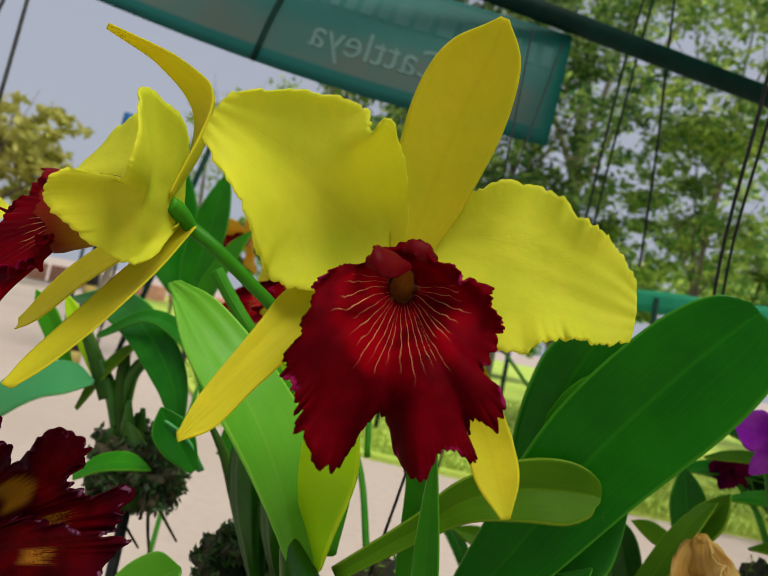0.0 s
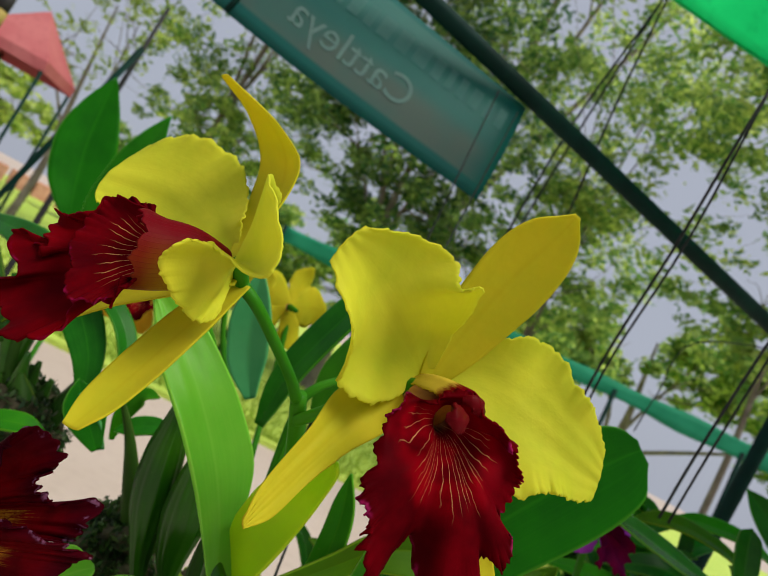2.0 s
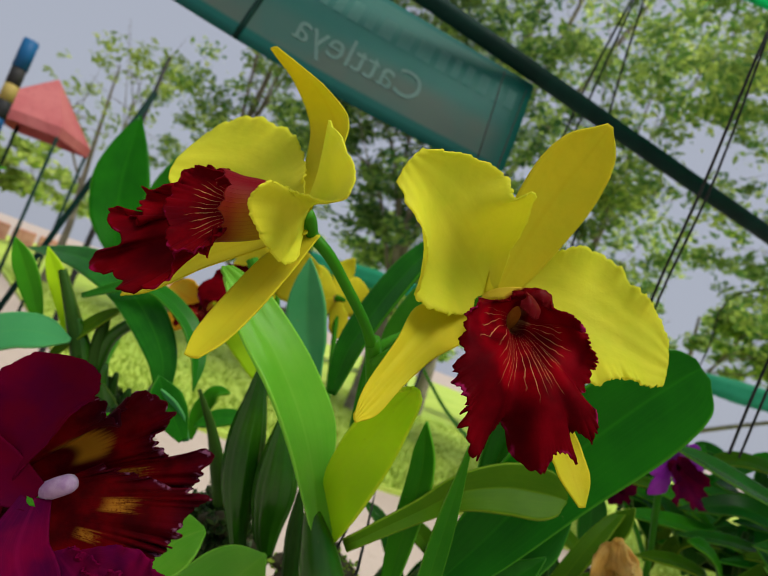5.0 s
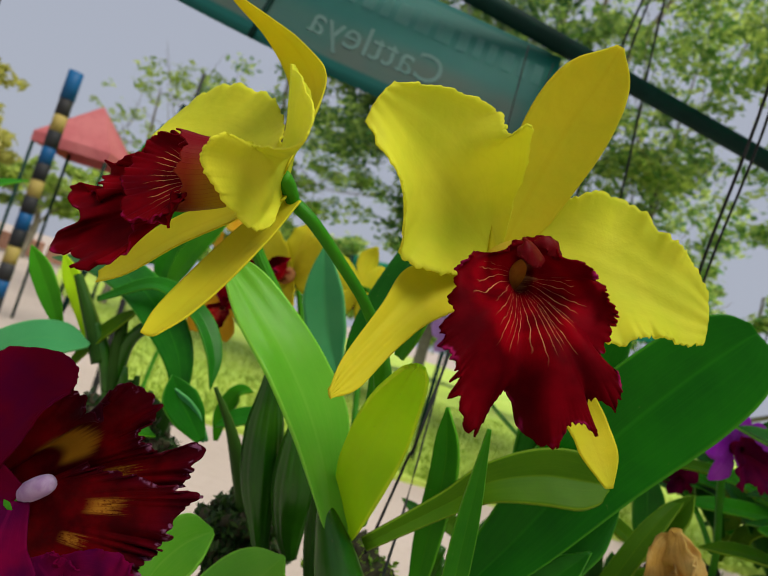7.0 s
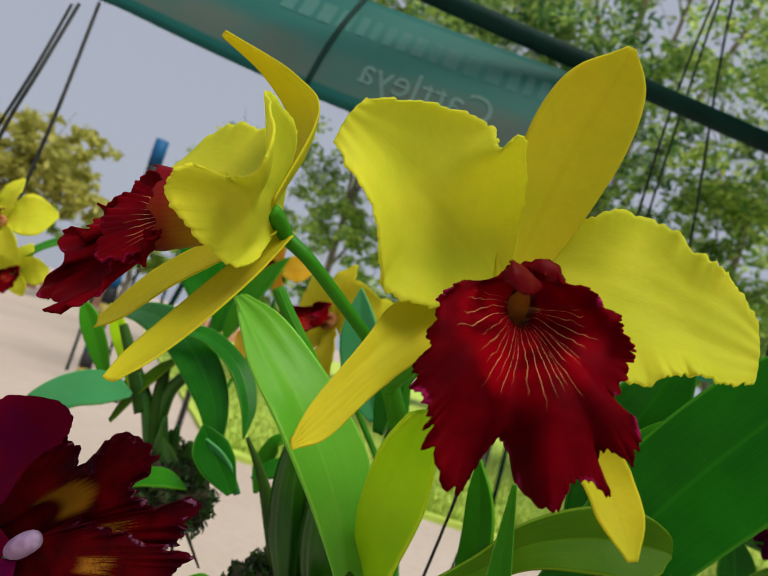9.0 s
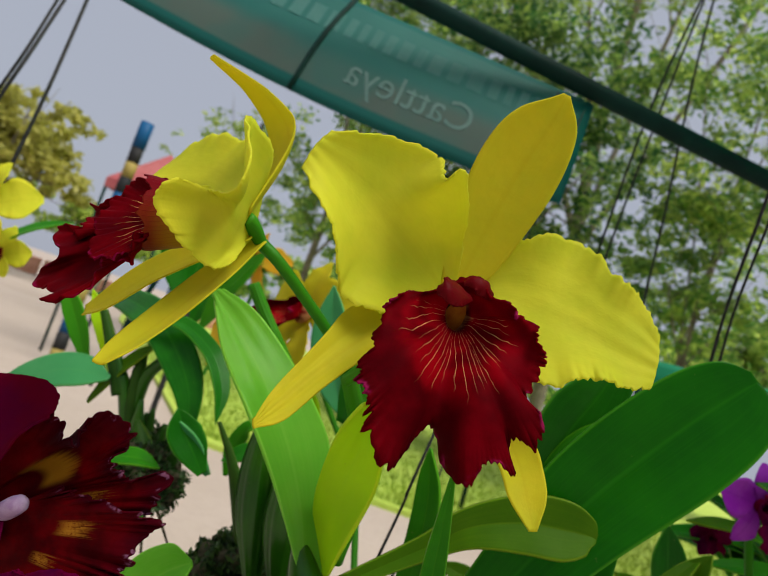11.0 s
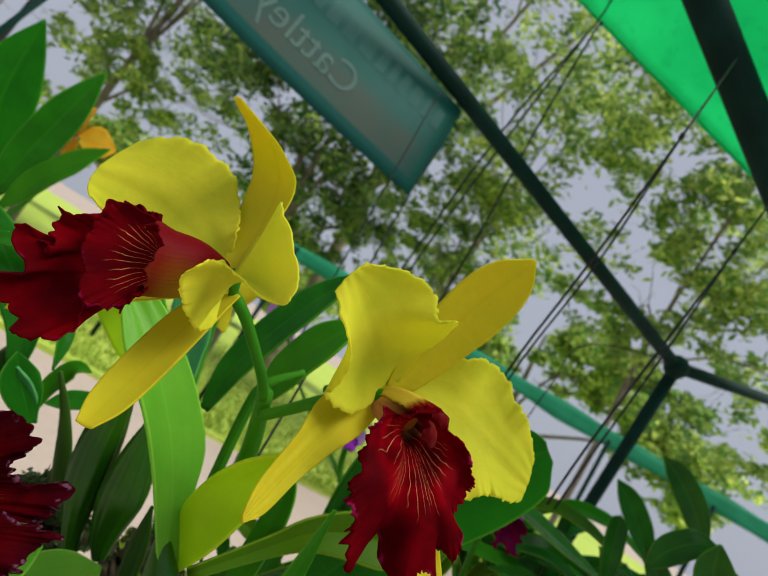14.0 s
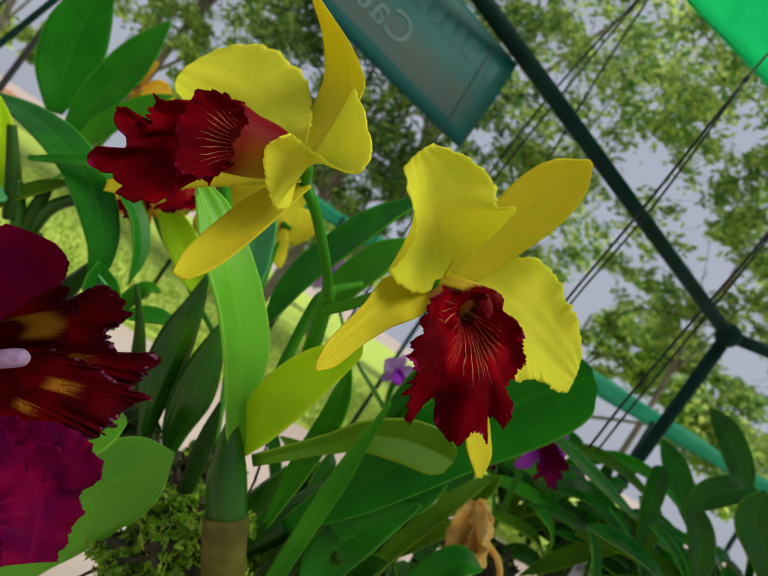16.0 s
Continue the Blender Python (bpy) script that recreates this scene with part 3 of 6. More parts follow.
m, t, p, out = material("teal_banner_cloth")
uv, u, v = uv_xy(t)
edge = calc(t, "MAXIMUM", ramp(t, u, 0.0, 0.06, 1.0, 0.0), calc(t, "MAXIMUM", ramp(t, v, 0.10, 0.13, 1.0, 0.0), ramp(t, v, 0.93, 0.96)))
weave = noisy(t, 700.0, 2)
body_col = mix_col(t, ramp(t, noisy(t, 4.0, 4), 0.3, 0.7), (0.025, 0.20, 0.175), (0.05, 0.25, 0.22))
photo = mix_col(t, ramp(t, noisy(t, 9.0, 2), 0.4, 0.65), (0.17, 0.20, 0.17), (0.10, 0.22, 0.19))
body_col = mix_col(t, ramp(t, v, 0.3, 0.5, 0.75, 0.0), body_col, photo)
col = mix_col(t, edge, body_col, (0.005, 0.17, 0.15))
t.links.new(col, p.inputs["Base Color"])
p.inputs["Roughness"].default_value = 0.6
nrm = bump(t, p, weave, 0.3, 0.0005)
see_through(t, p, out, col, 0.55, nrm)
P = np.array([[tuple(on_banner(s, h)) for h in np.linspace(0, 1, 14)] for s in np.linspace(0, 0.95, 40)])
banner = tagged(put("banner", grid_mesh("banner", P), m, None, thick=0.0008), "teal printed cloth banner hung from the pipe, seen from behind", "banner")
LETTER = plain_material("pale_lettering", (0.22, 0.38, 0.35), (0.26, 0.42, 0.39), 0.6, 30, share=0.55)


FAINT = plain_material("faint_lettering", (0.10, 0.30, 0.27), (0.13, 0.33, 0.30), 0.6, 30, share=0.55)


def word(text, s, h, size, parent):
    cu = bpy.data.curves.new("lettering", "FONT")
    cu.body, cu.size, cu.extrude = text, size, 0.0003
    tmp = new("lettering", cu)
    me = bpy.data.meshes.new_from_object(tmp.evaluated_get(bpy.context.evaluated_depsgraph_get()))
    bpy.data.objects.remove(tmp)
    # it reads from the other side, so it stands mirrored here
    for v in me.vertices:
        v.co = on_banner(s + v.co.x, h + v.co.y / 0.178, 0.0009 + v.co.z)
    me.flip_normals()
    return put("lettering", me, LETTER, parent, "pale line of lettering")


word("Cattleya", 0.145, 0.235, 0.058, banner)
bm = bmesh.new()
s = 0.02
rr = random.Random(4)
while s < 0.5:
    wdt = rr.uniform(0.010, 0.024)
    a = [bm.verts.new(on_banner(s + dx, 0.60 + hh, 0.0012)) for dx, hh in ((0, 0), (wdt, 0), (wdt, 0.2), (0, 0.2))]
    bm.faces.new(a)
    s += wdt + 0.009
part("lettering", bm, FAINT, banner, "row of unreadable pale letters")
seam = [on_banner(0.405 - 0.02 * h, h, 0.002) for h in (0, 0.5, 1.05)]
tube("seam_rod", seam, [0.004, 0.004, 0.004], PIPE, banner, "dark rod in the banner", sides=8, n=8)

# bright green shade net as the roof
def sheet_between(a, b, c, d, nu, nv, wave, seed):
    a, b, c, d = [np.array(v) for v in (a, b, c, d)]
    u = np.linspace(0, 1, nu)[:, None, None]
    v = np.linspace(0, 1, nv)[None, :, None]
    P = (a * (1 - u) + b * u) * (1 - v) + (d * (1 - u) + c * u) * v
    P[..., 2] += wave * np.sin(u[..., 0] * 23 + seed) * np.sin(v[..., 0] * 5 + 1) + wave * 0.6 * np.sin(u[..., 0] * 51 + v[..., 0] * 9)
    return P


# the near end is lengthened out of view to shade the leafy clump
P = sheet_between((0.1099, 1.0432, 2.1609), (1.6110, 0.6718, 1.8135), (1.7500, -0.9000, 2.0500), (0.8500, -0.9000, 2.3600), 90, 60, 0.0025, 1)
net = tagged(put("shade_net", grid_mesh("shade_net", P), NET, None, thick=0.0006), "bright green translucent shade net stretched as a roof, lengthened out of view", "shade net")

tube("hem", [(0.1099, 1.0432, 2.1609), (0.8600, 0.8575, 1.9872), (1.6110, 0.6718, 1.8135)], [0.0035] * 3, NET, net, "folded hem of the net", sides=8, n=20)

# far green net band above the neighbouring stands
fence = tagged(new("net_fence"), "low green net band on posts across the lawn", "fence")
A1, A2 = Vector((*polar(-4, 7.0)[:2], 1.86)), Vector((*polar(58, 8.5)[:2], 2.04))
P = sheet_between(A1, A2, A2 + Vector((0, 0, 0.19)), A1 + Vector((0, 0, 0.19)), 40, 4, 0.02, 3)
put("net_band", grid_mesh("net_band", P), FENCE, fence, thick=0.003)
for i in range(7):
    q = A1.lerp(A2, i / 6)
    tube("post", [(q.x, q.y, -0.02), (q.x, q.y, 1.0), (q.x, q.y, 2.05)], [0.025, 0.025, 0.025], PIPE, fence, sides=8, n=3)

# striped pole, red canopy and posts at the far path
BLUE = plain_material("blue_paint", (0.004, 0.05, 0.14), (0.008, 0.08, 0.20), 0.5, 3)
OCHRE = plain_material("ochre_paint", (0.24, 0.19, 0.05), (0.32, 0.25, 0.07), 0.6, 3)
CANVAS = plain_material("red_canvas", (0.42, 0.10, 0.11), (0.52, 0.17, 0.17), 0.7, 1.5, share=0.25)
pole = tagged(new("striped_pole"), "tall round pole painted in blue, black and ochre bands", "pole")
px, py = polar(-31.6, 8.0)[:2]
BLACK = plain_material("black_paint", (0.012, 0.014, 0.016), (0.03, 0.03, 0.03), 0.6, 3)
for i in range(14):
    z0, z1 = 0.2 * i, 0.2 * (i + 1) + 0.001
    tube("band", [(px, py, z0), (px, py, 0.5 * (z0 + z1)), (px, py, z1)], [0.074 + 0.002 * (i % 2)] * 3, (OCHRE, BLACK, BLUE, BLACK)[i % 4], pole, sides=16, n=3)
tube("band", [(px, py, 2.80), (px, py, 2.98), (px, py, 3.14)], [0.082] * 3, BLUE, pole, "blue cap", sides=16, n=3)
tent = tagged(new("red_canopy"), "faded red pyramid canopy on thin posts", "canopy")
cx, cy = polar(-28.8, 9.0)[:2]
bm = bmesh.new()
apex = bm.verts.new((cx, cy, 3.1))
ring = [bm.verts.new((cx + dx, cy + dy, 2.45)) for dx, dy in ((-0.5, -0.45), (0.5, -0.45), (0.5, 0.45), (-0.5, 0.45))]
low = [bm.verts.new((v.co.x * 1.0, v.co.y, 2.32)) for v in ring]
for i in range(4):
    j = (i + 1) % 4
    bm.faces.new((apex, ring[i], ring[j]))
    bm.faces.new((ring[i], low[i], low[j], ring[j]))
roof = part("roof", bm, CANVAS, tent)
roof.modifiers.new("thickness", "SOLIDIFY").thickness = 0.01
for dx, dy in ((-0.48, -0.43), (0.48, -0.43), (0.48, 0.43), (-0.48, 0.43)):
    tube("leg", [(cx + dx, cy + dy, -0.02), (cx + dx, cy + dy, 1.0), (cx + dx, cy + dy, 2.4)], [0.02] * 3, PIPE, tent, sides=8, n=3)


# ---------- plants ----------
def blade_points(spine, left, right, face, cup=0.0, fold=0.0, ruffle=0.0, waves=6.0, jag=0.0, twist=0.0, nu=44, nv=21, seed=0, cup2=None):
    """A petal or leaf: a curved midline with a width on each side. face: the way its upper side looks (one vector, or one at each end)."""
    rng = random.Random(seed)
    u = np.linspace(0, 1, nu)
    c = spline(spine, nu)
    t = unit(np.gradient(c, axis=0))
    fc = np.array(face, float)
    n0 = np.tile(fc, (nu, 1)) if fc.ndim == 1 else spline(fc, nu)
    n = unit(n0 - t * (n0 * t).sum(1, keepdims=True))
    if twist:
        s0 = np.cross(t, n)
        a = np.radians(twist) * u[:, None]
        n = n * np.cos(a) + s0 * np.sin(a)
    s = np.cross(t, n)
    wl, wr = np.maximum(spline(left, nu)[:, 0], 2e-4), np.maximum(spline(right, nu)[:, 0], 2e-4)
    even_l, even_r = wl.copy(), wr.copy()
    ph = [rng.uniform(0, 6.28) for _ in range(8)]
    if jag:
        for k, w in enumerate((wl, wr)):
            w *= 1 + jag * (0.5 * np.sin(u * 47 + ph[k]) + 0.3 * np.sin(u * 83 + ph[k + 2]) + 0.35 * np.sin(u * 21 + ph[k + 4]) + 0.3 * np.sin(u * 151 + ph[k + 1]) + 0.2 * np.sin(u * 229 + ph[k]))
    v = np.linspace(-1, 1, nv)
    frayed = np.where(v[None, :] < 0, wl[:, None], wr[:, None])
    w = np.where(v[None, :] < 0, even_l[:, None], even_r[:, None])
    across = v[None, :] * w + (frayed - w) * np.sign(v)[None, :] * (np.abs(v) ** 10)[None, :]
    along = lambda k: spline(k, nu)[:, 0] if isinstance(k, (list, tuple)) else np.full(nu, float(k))
    cl, cr = along(cup), along(cup if cup2 is None else cup2)
    lift = np.where(v[None, :] < 0, cl[:, None], cr[:, None]) * (v ** 2)[None, :] * w + fold * np.abs(v)[None, :] * w
    env = np.sin(np.pi * np.clip(u * 0.95 + 0.05, 0, 1))[:, None] ** 0.6
    side = np.where(v < 0, ph[5], ph[6])[None, :]
    rip = np.sin(u[:, None] * waves * 6.28 + side + 1.5 * np.sin(u[:, None] * 7 + ph[7]))
    fine = (0.7 * np.sin(u[:, None] * waves * 15.1 + side * 1.7) + 0.5 * np.sin(u[:, None] * waves * 29 + side)) * (0.5 + 0.5 * np.sin(u[:, None] * 13 + ph[3]))
    lift = lift + ruffle * env * ((np.abs(v) ** 2.5)[None, :] * rip + (np.abs(v) ** 9)[None, :] * fine)
    return c[:, None] + s[:, None] * across[..., None] + n[:, None] * lift[..., None]


def blade(name, mat, parent, spine, left, right, face, thick=0.0006, label="", **kw):
    return put(name, grid_mesh(name, blade_points(spine, left, right, face, **kw)), mat, parent, label, thick)


def skin_points(left, mid, right, ruffle=0.0, waves=5.0, jag=0.0, nu=130, nv=41, seed=0, crease=0.0):
    """A petal spanned over three curves that run from its base: one rim, the midrib and the other rim."""
    rng = random.Random(seed)
    L, M, R = spline(left, nu), spline(mid, nu), spline(right, nu)
    u, v = np.linspace(0, 1, nu), np.linspace(-1, 1, nv)
    P = L[:, None] * (v * (v - 1) / 2)[None, :, None] + M[:, None] * (1 - v * v)[None, :, None] + R[:, None] * (v * (v + 1) / 2)[None, :, None]
    if crease:
        flat = np.where((v < 0)[None, :, None], M[:, None] - v[None, :, None] * (L - M)[:, None], M[:, None] + v[None, :, None] * (R - M)[:, None])
        P = P * (1 - crease) + flat * crease
    n = unit(np.cross(np.gradient(M, axis=0), R - L))
    ph = [rng.uniform(0, 6.28) for _ in range(10)]
    env = np.clip(u * 6, 0, 1) ** 1.5
    for k, (edge, side) in enumerate(((L, -1), (R, 1))):
        w = np.where(np.sign(v) == side, np.abs(v), 0)
        away = edge - M
        saw = 0.5 * np.sin(u * 61 + ph[k]) + 0.4 * np.sin(u * 101 + ph[k + 2]) + 0.35 * np.sin(u * 23 + ph[k + 4]) + 0.3 * np.sin(u * 171 + ph[k + 6]) + 0.25 * np.sin(u * 263 + ph[k])
        P += (unit(away) * (0.02 * jag * env * saw)[:, None])[:, None] * (w ** 9)[None, :, None]
        rip = np.sin(u * waves * 6.28 + ph[k + 5] + 1.5 * np.sin(u * 7 + ph[7]))
        fine = (0.6 * np.sin(u * waves * 15.1 + ph[k + 3]) + 0.4 * np.sin(u * waves * 29 + ph[k])) * (0.5 + 0.5 * np.sin(u * 13 + ph[3]))
        lift = ruffle * env[:, None] * ((w ** 3)[None, :] * rip[:, None] + 1.8 * (w ** 7)[None, :] * fine[:, None])
        P += n[:, None] * lift[..., None]
    # a few soft folds that run out from the base
    folds = np.sin(v * 7 + ph[8])[None, :] * np.sin(u * 5 + ph[9])[:, None] + 0.6 * np.sin(v * 15 + ph[1])[None, :] * u[:, None]
    P += n[:, None] * (0.00028 * folds * (1 - v ** 4)[None, :] * env[:, None])[..., None]
    return P


def skin(name, mat, parent, left, mid, right, thick=0.0006, label="", **kw):
    return put(name, grid_mesh(name, skin_points(left, mid, right, **kw)), mat, parent, label, thick)


def ring_spline(points, n):
    p = np.array(points, float)
    k = len(p)
    s = np.linspace(0, k, n, endpoint=False)
    i = s.astype(int)
    f = (s - i)[:, None]
    a, b, c, d = p[(i - 1) % k], p[i % k], p[(i + 1) % k], p[(i + 2) % k]
    return 0.5 * (2 * b + (c - a) * f + (2 * a - 5 * b + 4 * c - d) * f * f + (3 * b - a - 3 * c + d) * f ** 3)


# frilled edge of the lip, clockwise from the top: millimetres right, up and forward of the throat
LIP_EDGE = [(2.9, 15.0, 1.0), (9.0, 11.5, 6.0), (13.0, 4.4, 18.0), (18.9, 1.6, 24.0), (20.3, -7.5, 28.0), (18.4, -14.2, 30.0), (21.3, -21.1, 27.0), (14.1, -28.5, 30.0), (13.9, -33.1, 34.0), (7.2, -34.0, 36.0), (1.6, -35.9, 37.0), (-2.7, -28.5, 30.0), (-9.6, -27.6, 29.0), (-15.6, -35.8, 29.0), (-21.8, -25.7, 33.0), (-24.9, -15.4, 33.0), (-21.6, -5.2, 31.0), (-19.1, 4.3, 25.0), (-11.2, 7.3, 17.0), (-6.9, 11.4, 8.0)]


LIP_OPEN = [(2.9, 10.4, 8.0), (7.9, 5.6, 8.9), (11.5, 3.9, 15.0), (12.2, 0.0, 18.5), (15.6, 1.6, 11.5), (20.5, -1.2, 9.0), (21.4, -6.8, 10.1), (22.4, -11.8, 13.2), (17.8, -21.3, 12.0), (21.6, -24.1, 21.0), (18.6, -30.9, 22.9), (13.4, -32.0, 17.8), (14.6, -37.2, 25.2), (7.7, -36.6, 23.5), (1.5, -41.2, 27.7), (-5.4, -31.6, 12.3), (-10.8, -33.5, 16.5), (-15.7, -39.4, 23.7), (-23.3, -31.2, 22.7), (-22.2, -23.5, 26.5), (-26.6, -19.0, 23.5), (-23.6, -10.2, 21.2), (-21.7, -2.1, 13.9), (-19.0, 2.6, 8.9), (-14.7, 5.2, 5.3), (-9.7, 5.0, 8.0), (-4.3, 9.0, 7.5)]


def lip_points(throat, base, x, y, z, size=1.0, tube_r=0.0040, frill=0.0016, seed=1, nu=70, nv=420, rim=None, tongue_z=0.72, swell=0.0, tall=1.0, belly=4.2):
    """A trumpet lip: a tube round the column that flares into a frilled blade."""
    rng = random.Random(seed)
    x, y, z = [unit(np.array(a, float)) for a in (x, y, z)]
    throat, base = np.array(throat), np.array(base)
    e = ring_spline(rim or LIP_EDGE, nv) * 0.001 * size
    soft_e = e.copy()
    k0 = max(1, nv // 45)
    for _ in range(6):
        soft_e = sum(np.roll(soft_e, k, 0) for k in range(-k0, k0 + 1)) / (2 * k0 + 1)
    th = np.linspace(0, 2 * math.pi, nv, endpoint=False)
    ang = np.arctan2(e[:, 0], e[:, 1])
    jag, edge_rip, fold_rip = np.zeros(nv), np.zeros(nv), np.zeros(nv)
    for k in (11, 17, 23, 31, 43, 59, 83, 109, 140):
        gate = np.clip(0.55 + 0.75 * np.sin(rng.choice((2, 3, 5, 7)) * th + rng.uniform(0, 6.28)), 0, 1.2)
        jag += 0.072 * (17 / k) ** 0.45 * (np.abs(np.sin(0.5 * k * th + rng.uniform(0, 6.28))) - 0.6) * gate
        edge_rip += 0.6 * np.sin(k * th + rng.uniform(0, 6.28)) * gate
    for k in (5, 8, 11, 14):
        fold_rip += np.sin(k * th + 1.2 * np.sin(3 * th + rng.uniform(0, 6.28)) + rng.uniform(0, 6.28)) / (k / 6)
    w1 = [rng.uniform(0, 6.28) for _ in range(6)]
    P = np.zeros((nu, nv, 3))
    ring = np.stack([np.sin(ang), tall * np.cos(ang)], 1)
    # side lobes bulge like a bell, the middle lobe runs forward and then turns down
    low = np.clip((-0.004 * size - soft_e[:, 1]) / (0.014 * size), 0, 1)[:, None]
    low = low * low * (3 - 2 * low)
    p0 = np.concatenate([ring * tube_r * size, np.zeros((nv, 1))], 1)
    side = np.clip(-soft_e[:, :1] / (0.016 * size), 0, 1)
    bell = np.concatenate([0.86 * soft_e[:, :2] + 0.12 * p0[:, :2], (0.38 + swell * side) * soft_e[:, 2:]], 1)
    tongue = np.concatenate([0.36 * soft_e[:, :2] + 0.5 * p0[:, :2], tongue_z * soft_e[:, 2:]], 1)
    p1 = bell * (1 - low) + tongue * low
    for i, s in enumerate(np.linspace(0, 1, nu)):
        if s < 0.22:
            f = s / 0.22
            c = base * (1 - f) + throat * f
            r = size * tube_r * (0.75 + belly * f - (belly - 0.25) * f * f)
            P[i] = c + ring[:, :1] * r * x + ring[:, 1:2] * r * y
            continue
        f = (s - 0.22) / 0.78
        q = p0 * (1 - f) ** 2 + p1 * 2 * f * (1 - f) + (soft_e + (e - soft_e) * f ** 5) * f * f
        q[:, :2] *= (1 + jag * f ** 22)[:, None]
        soft = np.sin(3 * th + w1[3]) + 0.7 * np.sin(5 * th + w1[4])
        q[:, 2] += size * (frill * 0.6 * f ** 22 * edge_rip + frill * 1.6 * f ** 12 * fold_rip + 0.0010 * f ** 3 * soft)
        P[i] = throat + q[:, :1] * x + q[:, 1:2] * y + q[:, 2:3] * z
    return P


def column(name, a, b, r, mat, parent):
    a, b = Vector(a), Vector(b)
    return tube(name, [a, a.lerp(b, 0.6), a.lerp(b, 0.9), a.lerp(b, 0.97), b], [r * 0.8, r, r * 0.92, r * 0.6, r * 0.1], mat, parent, sides=14, n=16)


def fan(name, mat, parent, centre, edge, cup, label, seed, nu=60, nv=260, pleat=0.0003, smooth=3, fray=1.0):
    """A frilled lobe that spreads from one point to an uneven edge."""
    rng = random.Random(seed)
    c = np.array(centre)
    e = spline(edge, nv)
    th = np.linspace(0, 1, nv)
    wide = np.vstack([np.repeat(e[:1], 40, 0), e, np.repeat(e[-1:], 40, 0)])
    for _ in range(smooth):
        wide = np.vstack([wide[:13], sum(wide[13 + k:len(wide) - 13 + k] for k in range(-13, 14)) / 27, wide[-13:]])
    soft = wide[40:-40]
    out_way = unit(e - c)
    tan = unit(np.gradient(soft, axis=0))
    nrm = unit(np.cross(out_way, tan))
    jag, rip = np.zeros(nv), np.zeros(nv)
    for k in (14, 23, 37, 52, 80, 121, 170):
        gate = np.clip(0.5 + 0.8 * np.sin(rng.uniform(3, 11) * th * 3 + rng.uniform(0, 6.28)), 0, 1.2)
        jag += 0.0030 * fray * (20 / k) ** 0.5 * (np.abs(np.sin(k * th + rng.uniform(0, 6.28))) - 0.6) * gate
        rip += 0.0011 * fray * np.sin(k * th + rng.uniform(0, 6.28)) * gate
    fold = np.sin(17 * th + rng.uniform(0, 6)) + 0.6 * np.sin(31 * th + rng.uniform(0, 6))
    mid = c + (soft - c) * 0.5 + np.array(cup) * np.sin(np.pi * th)[:, None]
    P = np.zeros((nu, nv, 3))
    for i, u in enumerate(np.linspace(0.02, 1, nu)):
        P[i] = c * (1 - u) ** 2 + mid * 2 * u * (1 - u) + (soft + (e - soft) * u ** 5) * u * u + out_way * (jag * u ** 12)[:, None] + nrm * (rip * u ** 8 + pleat * fold * u * u)[:, None]
    return put(name, grid_mesh(name, P), mat, parent, label, 0.0006)


CAM_X, CAM_Y, CAM_Z = (0.9755, 0.0894, 0.2010), (-0.1942, -0.0793, 0.9777), (0.1034, -0.9928, -0.0600)

# ----- the yellow orchid with two open flowers -----
orchid = tagged(new("orchid_plant"), "yellow orchid with crimson frilled lips and strap leaves", "orchid", "hanging orchids")
BASE1 = (-0.0110, 0.1840, 1.2590)
flower = tube("flower", [(-0.0126, 0.2361, 1.2492), (-0.0075, 0.2174, 1.2554), BASE1, (-0.0071, 0.1738, 1.2612)], [0.0024, 0.0030, 0.0042, 0.0045], STEM, orchid, "open yellow flower with a crimson lip", sides=10, n=16)
TOWARD = CAM_Z
blade("sepal", GOLDEN, flower, [(-0.0060, 0.1827, 1.2654), (-0.0032, 0.1809, 1.2840), (0.0022, 0.1748, 1.3104), (0.0073, 0.1693, 1.3270), (0.0094, 0.1649, 1.3367)],
      [0.0045, 0.0110, 0.0146, 0.0115, 0.0012], [0.0045, 0.0100, 0.0128, 0.0092, 0.0010], TOWARD, cup=0.36, ruffle=0.0003, waves=2, seed=3)
skin("petal", YELLOW, flower,
     [(-0.0105, 0.1815, 1.2625), (-0.0175, 0.1690, 1.2545), (-0.0265, 0.1563, 1.2515), (-0.0367, 0.1535, 1.2518), (-0.0400, 0.1395, 1.2620), (-0.0456, 0.1362, 1.2709), (-0.0569, 0.1394, 1.2812)],
     [(-0.0095, 0.1820, 1.2665), (-0.0200, 0.1740, 1.2735), (-0.0320, 0.1630, 1.2800), (-0.0440, 0.1510, 1.2850), (-0.0555, 0.1395, 1.2885)],
     [(-0.0060, 0.1820, 1.2700), (-0.0080, 0.1710, 1.2840), (-0.0131, 0.1463, 1.2960), (-0.0187, 0.1500, 1.2935), (-0.0227, 0.1555, 1.3020), (-0.0381, 0.1485, 1.3007), (-0.0525, 0.1406, 1.2947)],
     ruffle=0.0005, waves=3.3, jag=0.030, seed=4, nu=150)
